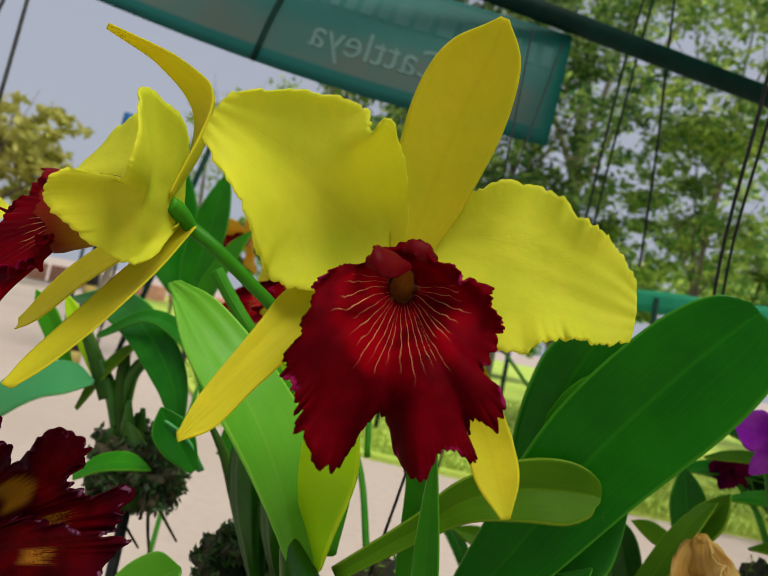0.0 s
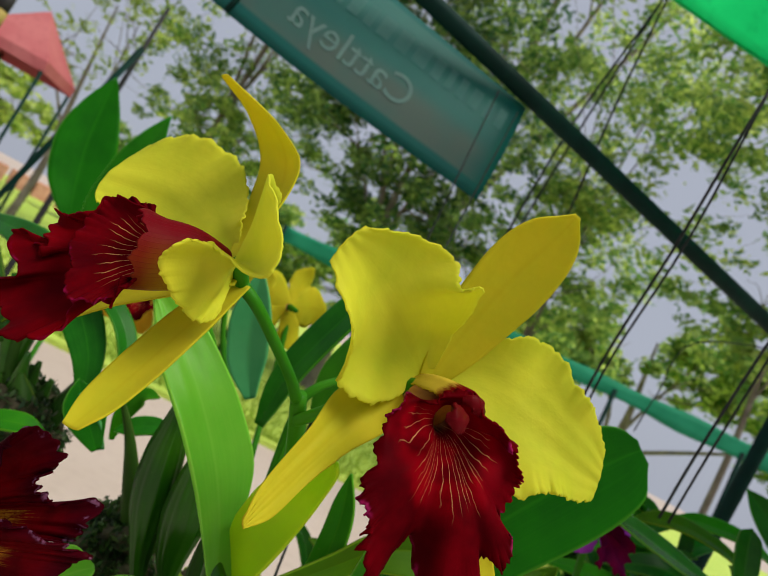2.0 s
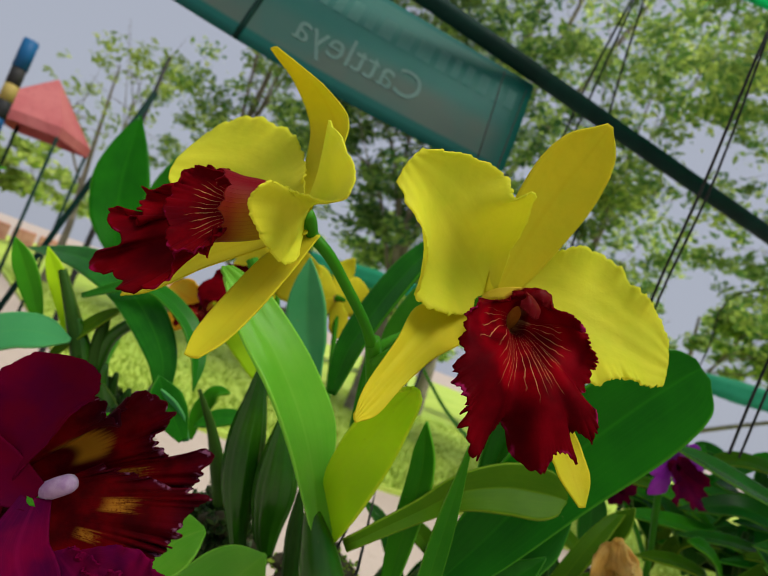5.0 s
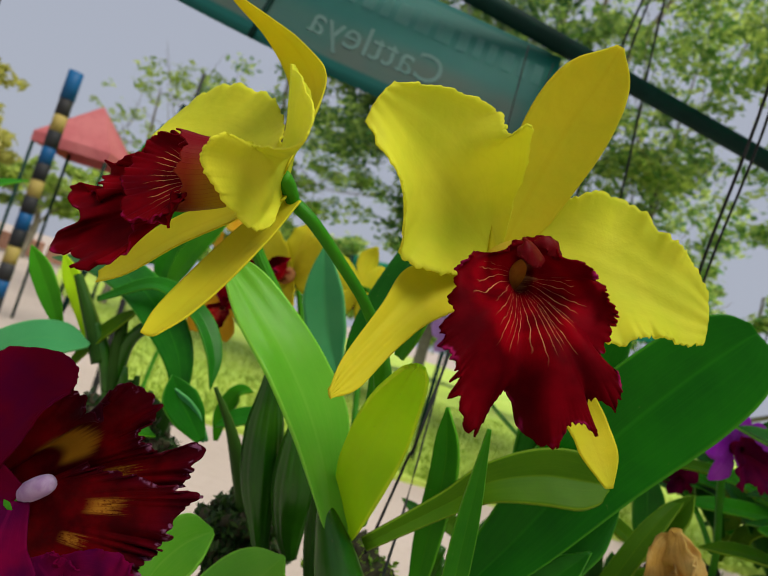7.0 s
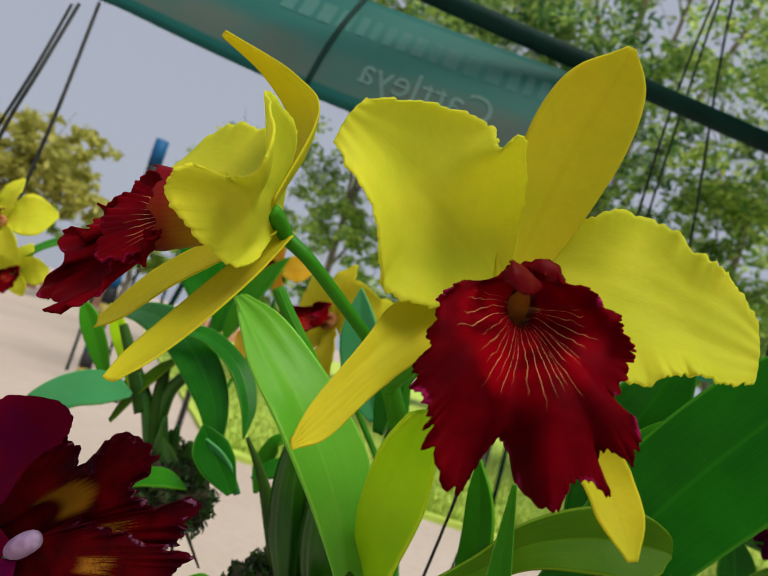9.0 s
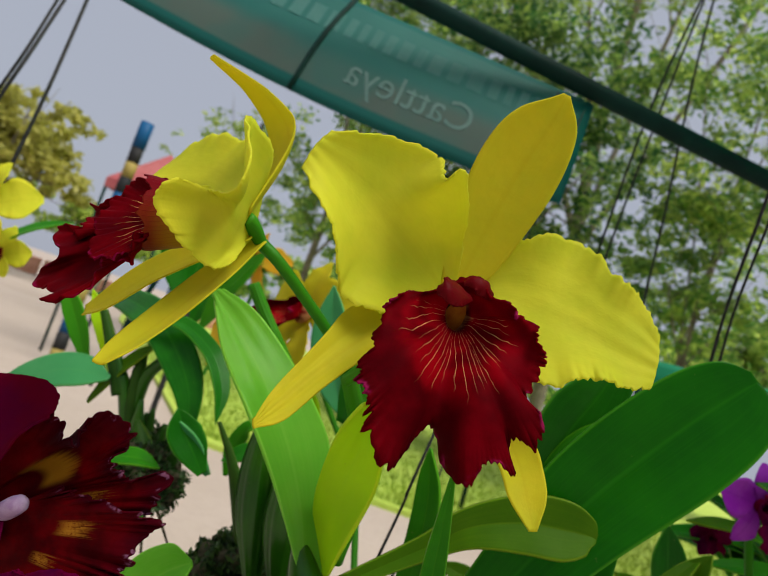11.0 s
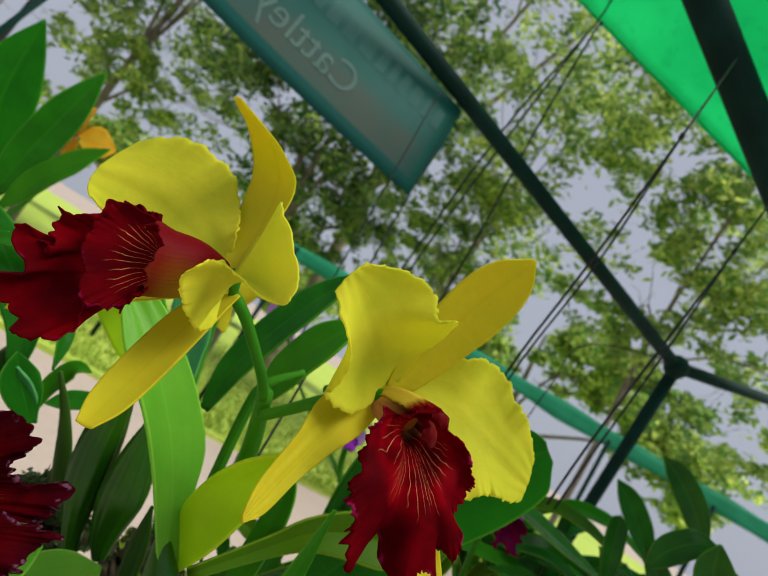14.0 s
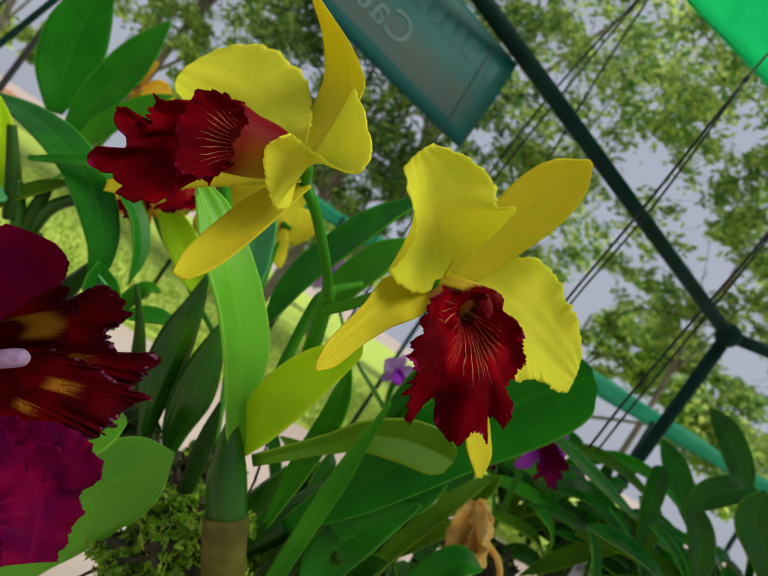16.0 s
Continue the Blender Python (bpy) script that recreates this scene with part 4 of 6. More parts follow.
skin("petal", YELLOW, flower,
     [(-0.0040, 0.1825, 1.2705), (0.0040, 0.1830, 1.2840), (0.0139, 0.1770, 1.2928), (0.0314, 0.1840, 1.2965), (0.0440, 0.1755, 1.2865), (0.0520, 0.1742, 1.2815), (0.0587, 0.1731, 1.2715)],
     [(-0.0040, 0.1825, 1.2660), (0.0125, 0.1810, 1.2715), (0.0300, 0.1760, 1.2700), (0.0460, 0.1710, 1.2660), (0.0592, 0.1692, 1.2630)],
     [(-0.0030, 0.1810, 1.2620), (0.0100, 0.1680, 1.2505), (0.0262, 0.1555, 1.2459), (0.0384, 0.1577, 1.2519), (0.0490, 0.1620, 1.2525), (0.0581, 0.1671, 1.2547)],
     ruffle=0.0007, waves=5, jag=0.034, seed=5, nu=150)
skin("sepal", GOLDEN, flower,
     [(-0.0125, 0.1800, 1.2640), (-0.0250, 0.1730, 1.2570), (-0.0350, 0.1640, 1.2505), (-0.0388, 0.1530, 1.2378), (-0.0444, 0.1428, 1.2218), (-0.0454, 0.1358, 1.2130)],
     [(-0.0095, 0.1815, 1.2610), (-0.0180, 0.1735, 1.2530), (-0.0275, 0.1625, 1.2430), (-0.0350, 0.1515, 1.2310), (-0.0412, 0.1420, 1.2195), (-0.0449, 0.1352, 1.2118)],
     [(-0.0065, 0.1805, 1.2580), (-0.0140, 0.1680, 1.2460), (-0.0255, 0.1545, 1.2358), (-0.0324, 0.1470, 1.2258), (-0.0384, 0.1398, 1.2150), (-0.0442, 0.1346, 1.2112)],
     ruffle=0.0002, waves=2, seed=6, nu=90, nv=25)
blade("sepal", GOLDEN, flower, [(-0.0046, 0.1831, 1.2619), (0.0142, 0.1754, 1.2383), (0.0248, 0.1583, 1.2238), (0.0285, 0.1491, 1.2156), (0.0312, 0.1437, 1.2086)],
      [0.0045, 0.0080, 0.0062, 0.0052, 0.0010], [0.0045, 0.0080, 0.0062, 0.0052, 0.0010], TOWARD, cup=0.2, ruffle=0.0003, waves=2, seed=7)
THROAT1 = (-0.0030, 0.1555, 1.2572)
put("lip", grid_mesh("lip", lip_points(THROAT1, BASE1, CAM_X, CAM_Y, CAM_Z, seed=2, rim=LIP_OPEN, tongue_z=1.1, swell=0.45, tube_r=0.0038, frill=0.0012, tall=1.3, belly=1.2), True), CRIMSON, flower, "crimson frilled lip with golden veins", 0.0005)
blade("column", COLUMN, flower, [(-0.0019, 0.1565, 1.2660), (-0.0024, 0.1589, 1.2625), (-0.0037, 0.1619, 1.2579), (-0.0037, 0.1640, 1.2540), (-0.0026, 0.1656, 1.2512)], [0.0004, 0.0022, 0.0038, 0.0036, 0.0012], [0.0004, 0.0014, 0.0031, 0.0034, 0.0012], TOWARD, 0.0008, "orange-brown column cap", cup=-0.12, seed=18, nu=30, nv=15)
skin("lip_hood", HOOD_SKIN, flower,
     [(-0.0125, 0.1850, 1.2600), (-0.0125, 0.1755, 1.2615), (-0.0105, 0.1650, 1.2625), (-0.0080, 0.1560, 1.2628), (-0.0066, 0.1510, 1.2628)],
     [(-0.0101, 0.1850, 1.2640), (-0.0080, 0.1755, 1.2670), (-0.0050, 0.1650, 1.2684), (-0.0022, 0.1560, 1.2685), (-0.0008, 0.1500, 1.2683)],
     [(-0.0077, 0.1850, 1.2600), (-0.0035, 0.1755, 1.2615), (0.0005, 0.1650, 1.2625), (0.0036, 0.1560, 1.2628), (0.0050, 0.1510, 1.2628)],
     label="gold and crimson hood over the column", jag=0.02, seed=29, nu=60, nv=31)
# rolled side lobes that close over the column
blade("lip_lobe", CRIMSON_PLAIN, flower, [(-0.0106, 0.1335, 1.2592), (-0.0081, 0.1322, 1.2600), (-0.0050, 0.1355, 1.2606), (-0.0014, 0.1430, 1.2612)], [0.0010, 0.0036, 0.0042, 0.0008], [0.0010, 0.0030, 0.0036, 0.0008], (0.05, -0.97, 0.25), cup=[-0.2, -0.4, -0.45, -0.2], ruffle=0.0005, waves=2.3, jag=0.05, seed=20, nu=90, nv=25)
blade("lip_lobe", CRIMSON_PLAIN, flower, [(-0.0043, 0.1460, 1.2650), (-0.0017, 0.1450, 1.2661), (0.0014, 0.1455, 1.2656), (0.0043, 0.1485, 1.2640)], [0.0006, 0.0018, 0.0024, 0.0010], [0.0006, 0.0018, 0.0026, 0.0012], (0.05, -0.95, 0.3), cup=[-0.2, -0.4, -0.45, -0.2], ruffle=0.0005, waves=2.3, jag=0.06, seed=28, nu=90, nv=25)

# second flower, seen from its side
BASE2 = (-0.0820, 0.1800, 1.2700)
flower = tube("flower", [(-0.0780, 0.1905, 1.2645), (-0.0795, 0.1870, 1.2670), (-0.0810, 0.1830, 1.2690), BASE2], [0.0024, 0.0028, 0.0030, 0.0026], STEM, orchid, "side-on yellow flower with a crimson lip", sides=10, n=14)
blade("sepal", GOLDEN, flower, [BASE2, (-0.0822, 0.1960, 1.2955), (-0.0862, 0.1990, 1.3120), (-0.0985, 0.1910, 1.3205), (-0.1138, 0.1770, 1.3222)],
      [0.005, 0.0132, 0.0132, 0.0088, 0.0020], [0.005, 0.0115, 0.0115, 0.0078, 0.0020], [(-0.84, -0.55, 0.0), (-0.82, -0.56, -0.1), (-0.68, -0.52, -0.4), (-0.5, -0.5, -0.6)], cup=0.22, seed=8, nu=70, nv=25)
skin("petal", YELLOW, flower,
     [(-0.0850, 0.1900, 1.2680), (-0.1000, 0.1950, 1.2620), (-0.1200, 0.2030, 1.2635), (-0.1385, 0.2080, 1.2665)],
     [(-0.0850, 0.1905, 1.2710), (-0.1000, 0.2000, 1.2760), (-0.1200, 0.2130, 1.2800), (-0.1440, 0.2180, 1.2765)],
     [(-0.0850, 0.1900, 1.2745), (-0.0885, 0.1915, 1.2850), (-0.0940, 0.2045, 1.2965), (-0.1055, 0.2130, 1.3065), (-0.1260, 0.2215, 1.3065), (-0.1393, 0.2290, 1.2963)],
     ruffle=0.0006, waves=4, jag=0.03, seed=9)
skin("petal", YELLOW, flower,
     [(-0.0815, 0.1900, 1.2655), (-0.0789, 0.1708, 1.2521), (-0.0827, 0.1649, 1.2488), (-0.0900, 0.1530, 1.2530), (-0.0957, 0.1433, 1.2603), (-0.0930, 0.1425, 1.2680), (-0.0883, 0.1568, 1.2716)],
     [(-0.0815, 0.1900, 1.2675), (-0.0820, 0.1780, 1.2660), (-0.0815, 0.1650, 1.2665), (-0.0830, 0.1600, 1.2695), (-0.0880, 0.1565, 1.2713)],
     [(-0.0815, 0.1900, 1.2690), (-0.0815, 0.1830, 1.2870), (-0.0785, 0.1690, 1.2945), (-0.0836, 0.1534, 1.2962), (-0.0702, 0.1345, 1.2800), (-0.0695, 0.1322, 1.2690), (-0.0800, 0.1460, 1.2692), (-0.0877, 0.1562, 1.2710)],
     ruffle=0.0004, waves=5, jag=0.025, seed=10, nu=170)
blade("sepal", GOLDEN, flower, [(-0.0780, 0.1900, 1.2650), (-0.0844, 0.1816, 1.2487), (-0.0897, 0.1658, 1.2299), (-0.0929, 0.1537, 1.2183), (-0.0952, 0.1460, 1.2118)],
      [0.004, 0.0072, 0.0074, 0.0060, 0.0026], [0.004, 0.0072, 0.0074, 0.0060, 0.0026], (-0.35, -0.7, 0.6), cup=0.25, seed=11)
blade("sepal", GOLDEN, flower, [(-0.0800, 0.1860, 1.2660), (-0.0960, 0.1920, 1.2560), (-0.1150, 0.1975, 1.2420), (-0.1300, 0.2010, 1.2270), (-0.1392, 0.2040, 1.2200)],
      [0.004, 0.0072, 0.0076, 0.0060, 0.0026], [0.004, 0.0072, 0.0076, 0.0060, 0.0026], (-0.15, -0.8, 0.6), cup=0.25, seed=12)
fan("lip", CRIMSON_FAN, flower, (-0.1000, 0.1710, 1.2625), [(-0.1120, 0.1750, 1.2722), (-0.1209, 0.1755, 1.2718), (-0.1240, 0.1775, 1.2695), (-0.1300, 0.1832, 1.2685), (-0.1300, 0.1790, 1.2620), (-0.1340, 0.1810, 1.2590), (-0.1400, 0.1868, 1.2572), (-0.1355, 0.1790, 1.2510), (-0.1310, 0.1720, 1.2470), (-0.1390, 0.1775, 1.2475), (-0.1470, 0.1812, 1.2468), (-0.1420, 0.1765, 1.2410), (-0.1340, 0.1690, 1.2365), (-0.1440, 0.1765, 1.2305), (-0.1420, 0.1730, 1.2265), (-0.1340, 0.1660, 1.2252), (-0.1251, 0.1583, 1.2222), (-0.1190, 0.1560, 1.2245), (-0.1125, 0.1555, 1.2290), (-0.1155, 0.1620, 1.2385), (-0.1120, 0.1620, 1.2420), (-0.1060, 0.1600, 1.2425), (-0.1041, 0.1565, 1.2514)], (0.001, 0.003, -0.002), "crimson frilled lip with golden veins", 713, 90, 520, 0.0001, 5, 0.7)
fan("lip_lobe", CRIMSON_VEIN, flower, (-0.0990, 0.1680, 1.2620), [(-0.1113, 0.1760, 1.2735), (-0.1201, 0.1775, 1.2724), (-0.1262, 0.1790, 1.2689), (-0.1269, 0.1745, 1.2613), (-0.1255, 0.1680, 1.2534), (-0.1202, 0.1605, 1.2459), (-0.1150, 0.1545, 1.2400), (-0.1080, 0.1552, 1.2415), (-0.1038, 0.1567, 1.2480), (-0.1005, 0.1595, 1.2550)], (-0.001, 0.002, 0.0), "crimson side lobe with pale golden veins", 714, 60, 320, 0.0001, 6, 0.4)
P = tube_points([(-0.0860, 0.1790, 1.2675), (-0.0945, 0.1715, 1.2645), (-0.1025, 0.1680, 1.2612), (-0.1085, 0.1662, 1.2595)], [0.0055, 0.0095, 0.0110, 0.0122], 72, 40)
th = np.linspace(0, 2 * math.pi, 72, endpoint=False)
frill = np.clip(np.linspace(0, 1, 40) * 4 - 3, 0, 1)[:, None, None] ** 2
P = P + frill * (0.0011 * np.sin(5 * th) + 0.0007 * np.sin(13 * th + 1) + 0.0004 * np.sin(31 * th))[None, :, None] * np.array((-0.85, -0.45, -0.25))
put("lip_tube", grid_mesh("lip_tube", P, True), CRIMSON_TUBE, flower, "red and gold tube of the lip", 0.0005)
column("column", (-0.085, 0.178, 1.268), (-0.099, 0.1680, 1.2635), 0.0030, COLUMN, flower)

# flower stalk
tube("flower_stalk", [(-0.0200, 0.2640, 1.1460), (-0.0190, 0.2580, 1.1800), (-0.0270, 0.2430, 1.2080), (-0.0400, 0.2200, 1.2360)], [0.0040, 0.0042, 0.0042, 0.0034], STEM, orchid, "dark green sheathed stalk", sides=10)
tube("flower_stalk", [(-0.0400, 0.2200, 1.2340), (-0.0467, 0.2115, 1.2414), (-0.0584, 0.2007, 1.2513), (-0.0694, 0.1921, 1.2599), (-0.0780, 0.1905, 1.2645)], [0.0026, 0.0023, 0.0023, 0.0024, 0.0026], STEM, orchid, sides=10)
tube("flower_stalk", [(-0.0360, 0.2226, 1.2260), (-0.0290, 0.2152, 1.2351), (-0.0226, 0.2035, 1.2456), (-0.0171, 0.1848, 1.2560)], [0.0026, 0.0026, 0.0028, 0.0030], STEM, orchid, sides=10)

# leaves round the flowers
skin("leaf", LEAF_BRIGHT, orchid,
     [(-0.0345, 0.2490, 1.1440), (-0.0450, 0.2490, 1.1590), (-0.0570, 0.2460, 1.1765), (-0.0745, 0.2440, 1.1975), (-0.0976, 0.2547, 1.2173), (-0.1110, 0.2650, 1.2330), (-0.1190, 0.2720, 1.2430)],
     [(-0.0300, 0.2500, 1.1410), (-0.0410, 0.2540, 1.1640), (-0.0565, 0.2570, 1.1880), (-0.0760, 0.2600, 1.2100), (-0.0940, 0.2650, 1.2260), (-0.1100, 0.2700, 1.2380), (-0.1200, 0.2722, 1.2450)],
     [(-0.0235, 0.2540, 1.1420), (-0.0325, 0.2670, 1.1690), (-0.0395, 0.2735, 1.1910), (-0.0560, 0.2725, 1.2110), (-0.0740, 0.2720, 1.2270), (-0.0960, 0.2725, 1.2420), (-0.1150, 0.2725, 1.2475)],
     thick=0.0018, label="bright green folded strap leaf", seed=13, nu=70, nv=25, crease=0.75)
skin("leaf", LEAF_LIME, orchid,
     [(-0.0240, 0.2560, 1.1408), (-0.0350, 0.2590, 1.1640), (-0.0362, 0.2440, 1.1850), (-0.0325, 0.2220, 1.2050), (-0.0262, 0.2030, 1.2185), (-0.0232, 0.1995, 1.2218)],
     [(-0.0223, 0.2560, 1.1405), (-0.0270, 0.2530, 1.1620), (-0.0250, 0.2430, 1.1830), (-0.0220, 0.2260, 1.2030), (-0.0205, 0.2040, 1.2190), (-0.0200, 0.1985, 1.2232)],
     [(-0.0205, 0.2550, 1.1408), (-0.0170, 0.2410, 1.1600), (-0.0118, 0.2340, 1.1850), (-0.0125, 0.2180, 1.2040), (-0.0145, 0.2030, 1.2170), (-0.0170, 0.1988, 1.2222)],
     thick=0.0018, label="short yellow-green leaf", seed=14, nu=60, nv=25, crease=0.3)
blade("leaf", LEAF_OLIVE, orchid, [(-0.0150, 0.2620, 1.1380), (0.0174, 0.2730, 1.1625), (0.0342, 0.2738, 1.1776), (0.0564, 0.2756, 1.1871), (0.0750, 0.2753, 1.1905), (0.0862, 0.2744, 1.1917), (0.0905, 0.2738, 1.1915)],
      [0.003, 0.0055, 0.0085, 0.0120, 0.0128, 0.0088, 0.0020], [0.003, 0.0055, 0.0092, 0.0135, 0.0140, 0.0092, 0.0020], (0.1, -0.95, 0.35), fold=0.38, thick=0.0018, label="olive green arching leaf", seed=15)
blade("leaf", LEAF_MID, orchid, [(0.0330, 0.2650, 1.0700), (0.0260, 0.2480, 1.1200), (0.0200, 0.2320, 1.1650), (0.0150, 0.2180, 1.2070)],
      [0.0045, 0.0052, 0.0048, 0.0008], [0.0045, 0.0052, 0.0048, 0.0008], (-0.1, -1, 0.1), fold=0.2, thick=0.0014, label="narrow upright leaf", seed=16)
blade("leaf", LEAF_BROAD, orchid, [(0.0300, 0.2900, 1.1050), (0.0580, 0.2900, 1.1500), (0.0880, 0.2900, 1.2050), (0.1180, 0.2860, 1.2500), (0.1380, 0.2834, 1.2755), (0.1465, 0.2825, 1.2850)],
      [0.004, 0.0165, 0.0250, 0.0250, 0.0190, 0.0060], [0.004, 0.0165, 0.0265, 0.0300, 0.0240, 0.0080], (-0.1, -0.95, 0.25), fold=0.15, thick=0.002, label="broad dark green glossy leaf", seed=17, nu=60, nv=27)


# ----- more leaves and bulbs of the yellow orchid -----
def leaf(mat, parent, spine, w, face, label="", fold=0.2, thick=0.0015, tip=0.15, seed=0, **kw):
    """A strap leaf, w half-wide, with a blunt tip."""
    prof = [0.25 * w, 0.62 * w, 0.92 * w, w, 0.97 * w, (0.55 + 0.5 * tip) * w, 0.2 * tip * w]
    return blade("leaf", mat, parent, spine, prof, prof, face, thick, label, fold=fold, seed=seed, nu=36, nv=13, **kw)


leaf(LEAF_DARK, orchid, [(-0.0428, 0.3222, 1.1985), (-0.0421, 0.3202, 1.2268), (-0.0330, 0.3156, 1.2610), (-0.0197, 0.3101, 1.2944), (-0.0038, 0.3044, 1.3185)], 0.0115, (-0.25, -0.55, 0.8), "dark green arching leaf", seed=21)
leaf(LEAF_MID, orchid, [(-0.0206, 0.3046, 1.2213), (-0.0188, 0.2976, 1.2429), (-0.0114, 0.2889, 1.2680), (0.0006, 0.2844, 1.2904)], 0.0130, (-0.35, -0.6, 0.7), seed=22)
leaf(LEAF_LIME, orchid, [(-0.0790, 0.4950, 1.1680), (-0.0960, 0.4980, 1.1820), (-0.1290, 0.5000, 1.2050), (-0.1580, 0.5030, 1.2220)], 0.0140, (0.2, -0.95, 0.1), "yellow-green narrow leaf", seed=23)
leaf(LEAF_AQUA, orchid, [(-0.0523, 0.3915, 1.1977), (-0.0653, 0.4000, 1.2177), (-0.0772, 0.4028, 1.2461), (-0.0876, 0.4052, 1.2793)], 0.0148, (-0.25, -0.95, 0.0), "blue-green upright leaf", fold=0.3, seed=24)
leaf(LEAF_DARK, orchid, [(0.0758, 0.3491, 1.1371), (0.0746, 0.3409, 1.1878), (0.0805, 0.3359, 1.2302), (0.0916, 0.3333, 1.2595), (0.1037, 0.3321, 1.2996)], 0.0205, (0.2, -0.95, 0.2), "dark green leaf behind the flower", seed=25)
leaf(LEAF_MID, orchid, [(0.0841, 0.3387, 1.1560), (0.0829, 0.3311, 1.1970), (0.0935, 0.3274, 1.2260), (0.1103, 0.3276, 1.2530)], 0.0150, (-0.5, -0.85, 0.1), "pale green leaf", seed=26, fold=0.05)
leaf(LEAF_DARK, orchid, [(0.0616, 0.2977, 1.1128), (0.0771, 0.3056, 1.1392), (0.0946, 0.3084, 1.1667), (0.1156, 0.3119, 1.1852)], 0.0200, (-0.1, -0.9, 0.4), seed=27)
leaf(LEAF_MID, orchid, [(0.0189, 0.2864, 1.1011), (0.0166, 0.2846, 1.1393), (0.0143, 0.2797, 1.1768), (0.0069, 0.2777, 1.2058)], 0.0075, (-0.5, -0.8, 0.2), "small green leaf", seed=28, tip=0.4)
leaf(LEAF_OLIVE, orchid, [(0.1231, 0.3401, 1.0511), (0.1318, 0.3560, 1.0921), (0.1541, 0.3682, 1.1335), (0.1768, 0.3810, 1.1664), (0.1987, 0.3947, 1.1863)], 0.0075, (-0.6, -0.6, 0.5), "long olive strap leaf", seed=29)
leaf(LEAF_DARK, orchid, [(0.1272, 0.3164, 1.0818), (0.1434, 0.3101, 1.1151), (0.1545, 0.3061, 1.1330), (0.1690, 0.3020, 1.1371)], 0.0120, (-0.2, -0.6, 0.8), seed=30)
leaf(LEAF_DARK, orchid, [(0.0695, 0.2909, 1.0681), (0.0684, 0.2999, 1.0930), (0.0760, 0.2960, 1.1242), (0.0966, 0.2885, 1.1572)], 0.0150, (-0.2, -0.8, 0.5), seed=31)
leaf(LEAF_BRIGHT, orchid, [(-0.0859, 0.2892, 0.9970), (-0.0824, 0.2911, 1.0341), (-0.0715, 0.2921, 1.0706), (-0.0579, 0.2911, 1.0961), (-0.0479, 0.2906, 1.1120)], 0.0235, (0.1, -0.6, 0.8), "bright green leaf low in the clump", seed=32, fold=-0.25)
leaf(LEAF_BRIGHT, orchid, [(-0.0991, 0.2437, 1.1018), (-0.0958, 0.2501, 1.1105), (-0.0895, 0.2554, 1.1188), (-0.0800, 0.2588, 1.1258)], 0.0130, (0.1, -0.6, 0.8), seed=33, tip=0.5)
leaf(LEAF_MID, orchid, [(-0.1903, 0.3528, 1.1179), (-0.1773, 0.3535, 1.1281), (-0.1616, 0.3549, 1.1328), (-0.1454, 0.3566, 1.1317)], 0.0075, (0.2, -0.5, 0.85), "small grey-green leaf", seed=34)

leaf(LEAF_OLIVE, orchid, [(0.1638, 0.3892, 1.1244), (0.1793, 0.3892, 1.1527), (0.1908, 0.3893, 1.1707), (0.1999, 0.3891, 1.1883)], 0.0095, (-0.3, -0.7, 0.6), "folded olive leaf", seed=35, fold=0.5)
leaf(LEAF_OLIVE, orchid, [(0.2001, 0.4328, 1.1333), (0.1798, 0.4301, 1.1431), (0.1598, 0.4275, 1.1511)], 0.0075, (0.2, -0.7, 0.6), seed=36)
leaf(LEAF_DARK, orchid, [(0.2138, 0.4549, 1.1249), (0.2044, 0.4519, 1.1582), (0.1953, 0.4489, 1.1915)], 0.0135, (0.1, -0.95, 0.2), seed=37)
leaf(LEAF_SHADED, orchid, [(0.1381, 0.3870, 1.1176), (0.1167, 0.3837, 1.1343), (0.0938, 0.3808, 1.1432), (0.0756, 0.3789, 1.1440)], 0.0190, (0.0, -0.9, 0.4), seed=38)
tube("pseudobulb", [(0.0128, 0.2435, 1.0684), (-0.0052, 0.2463, 1.0979), (-0.0140, 0.2490, 1.1128), (-0.0235, 0.2520, 1.1280), (-0.0290, 0.2535, 1.1380), (-0.0335, 0.2540, 1.1460), (-0.0370, 0.2550, 1.1530)], [0.0090, 0.0102, 0.0104, 0.0100, 0.0078, 0.0054, 0.0030], BULB, orchid, "green bulb under the leaves", sides=20, n=40)
tube("sheath", [(0.0133, 0.2429, 1.0677), (-0.0053, 0.2458, 1.0981), (-0.0138, 0.2471, 1.1126)], [0.0100, 0.0112, 0.0114], HUSK, orchid, "pale dry sheath", sides=20, n=16)
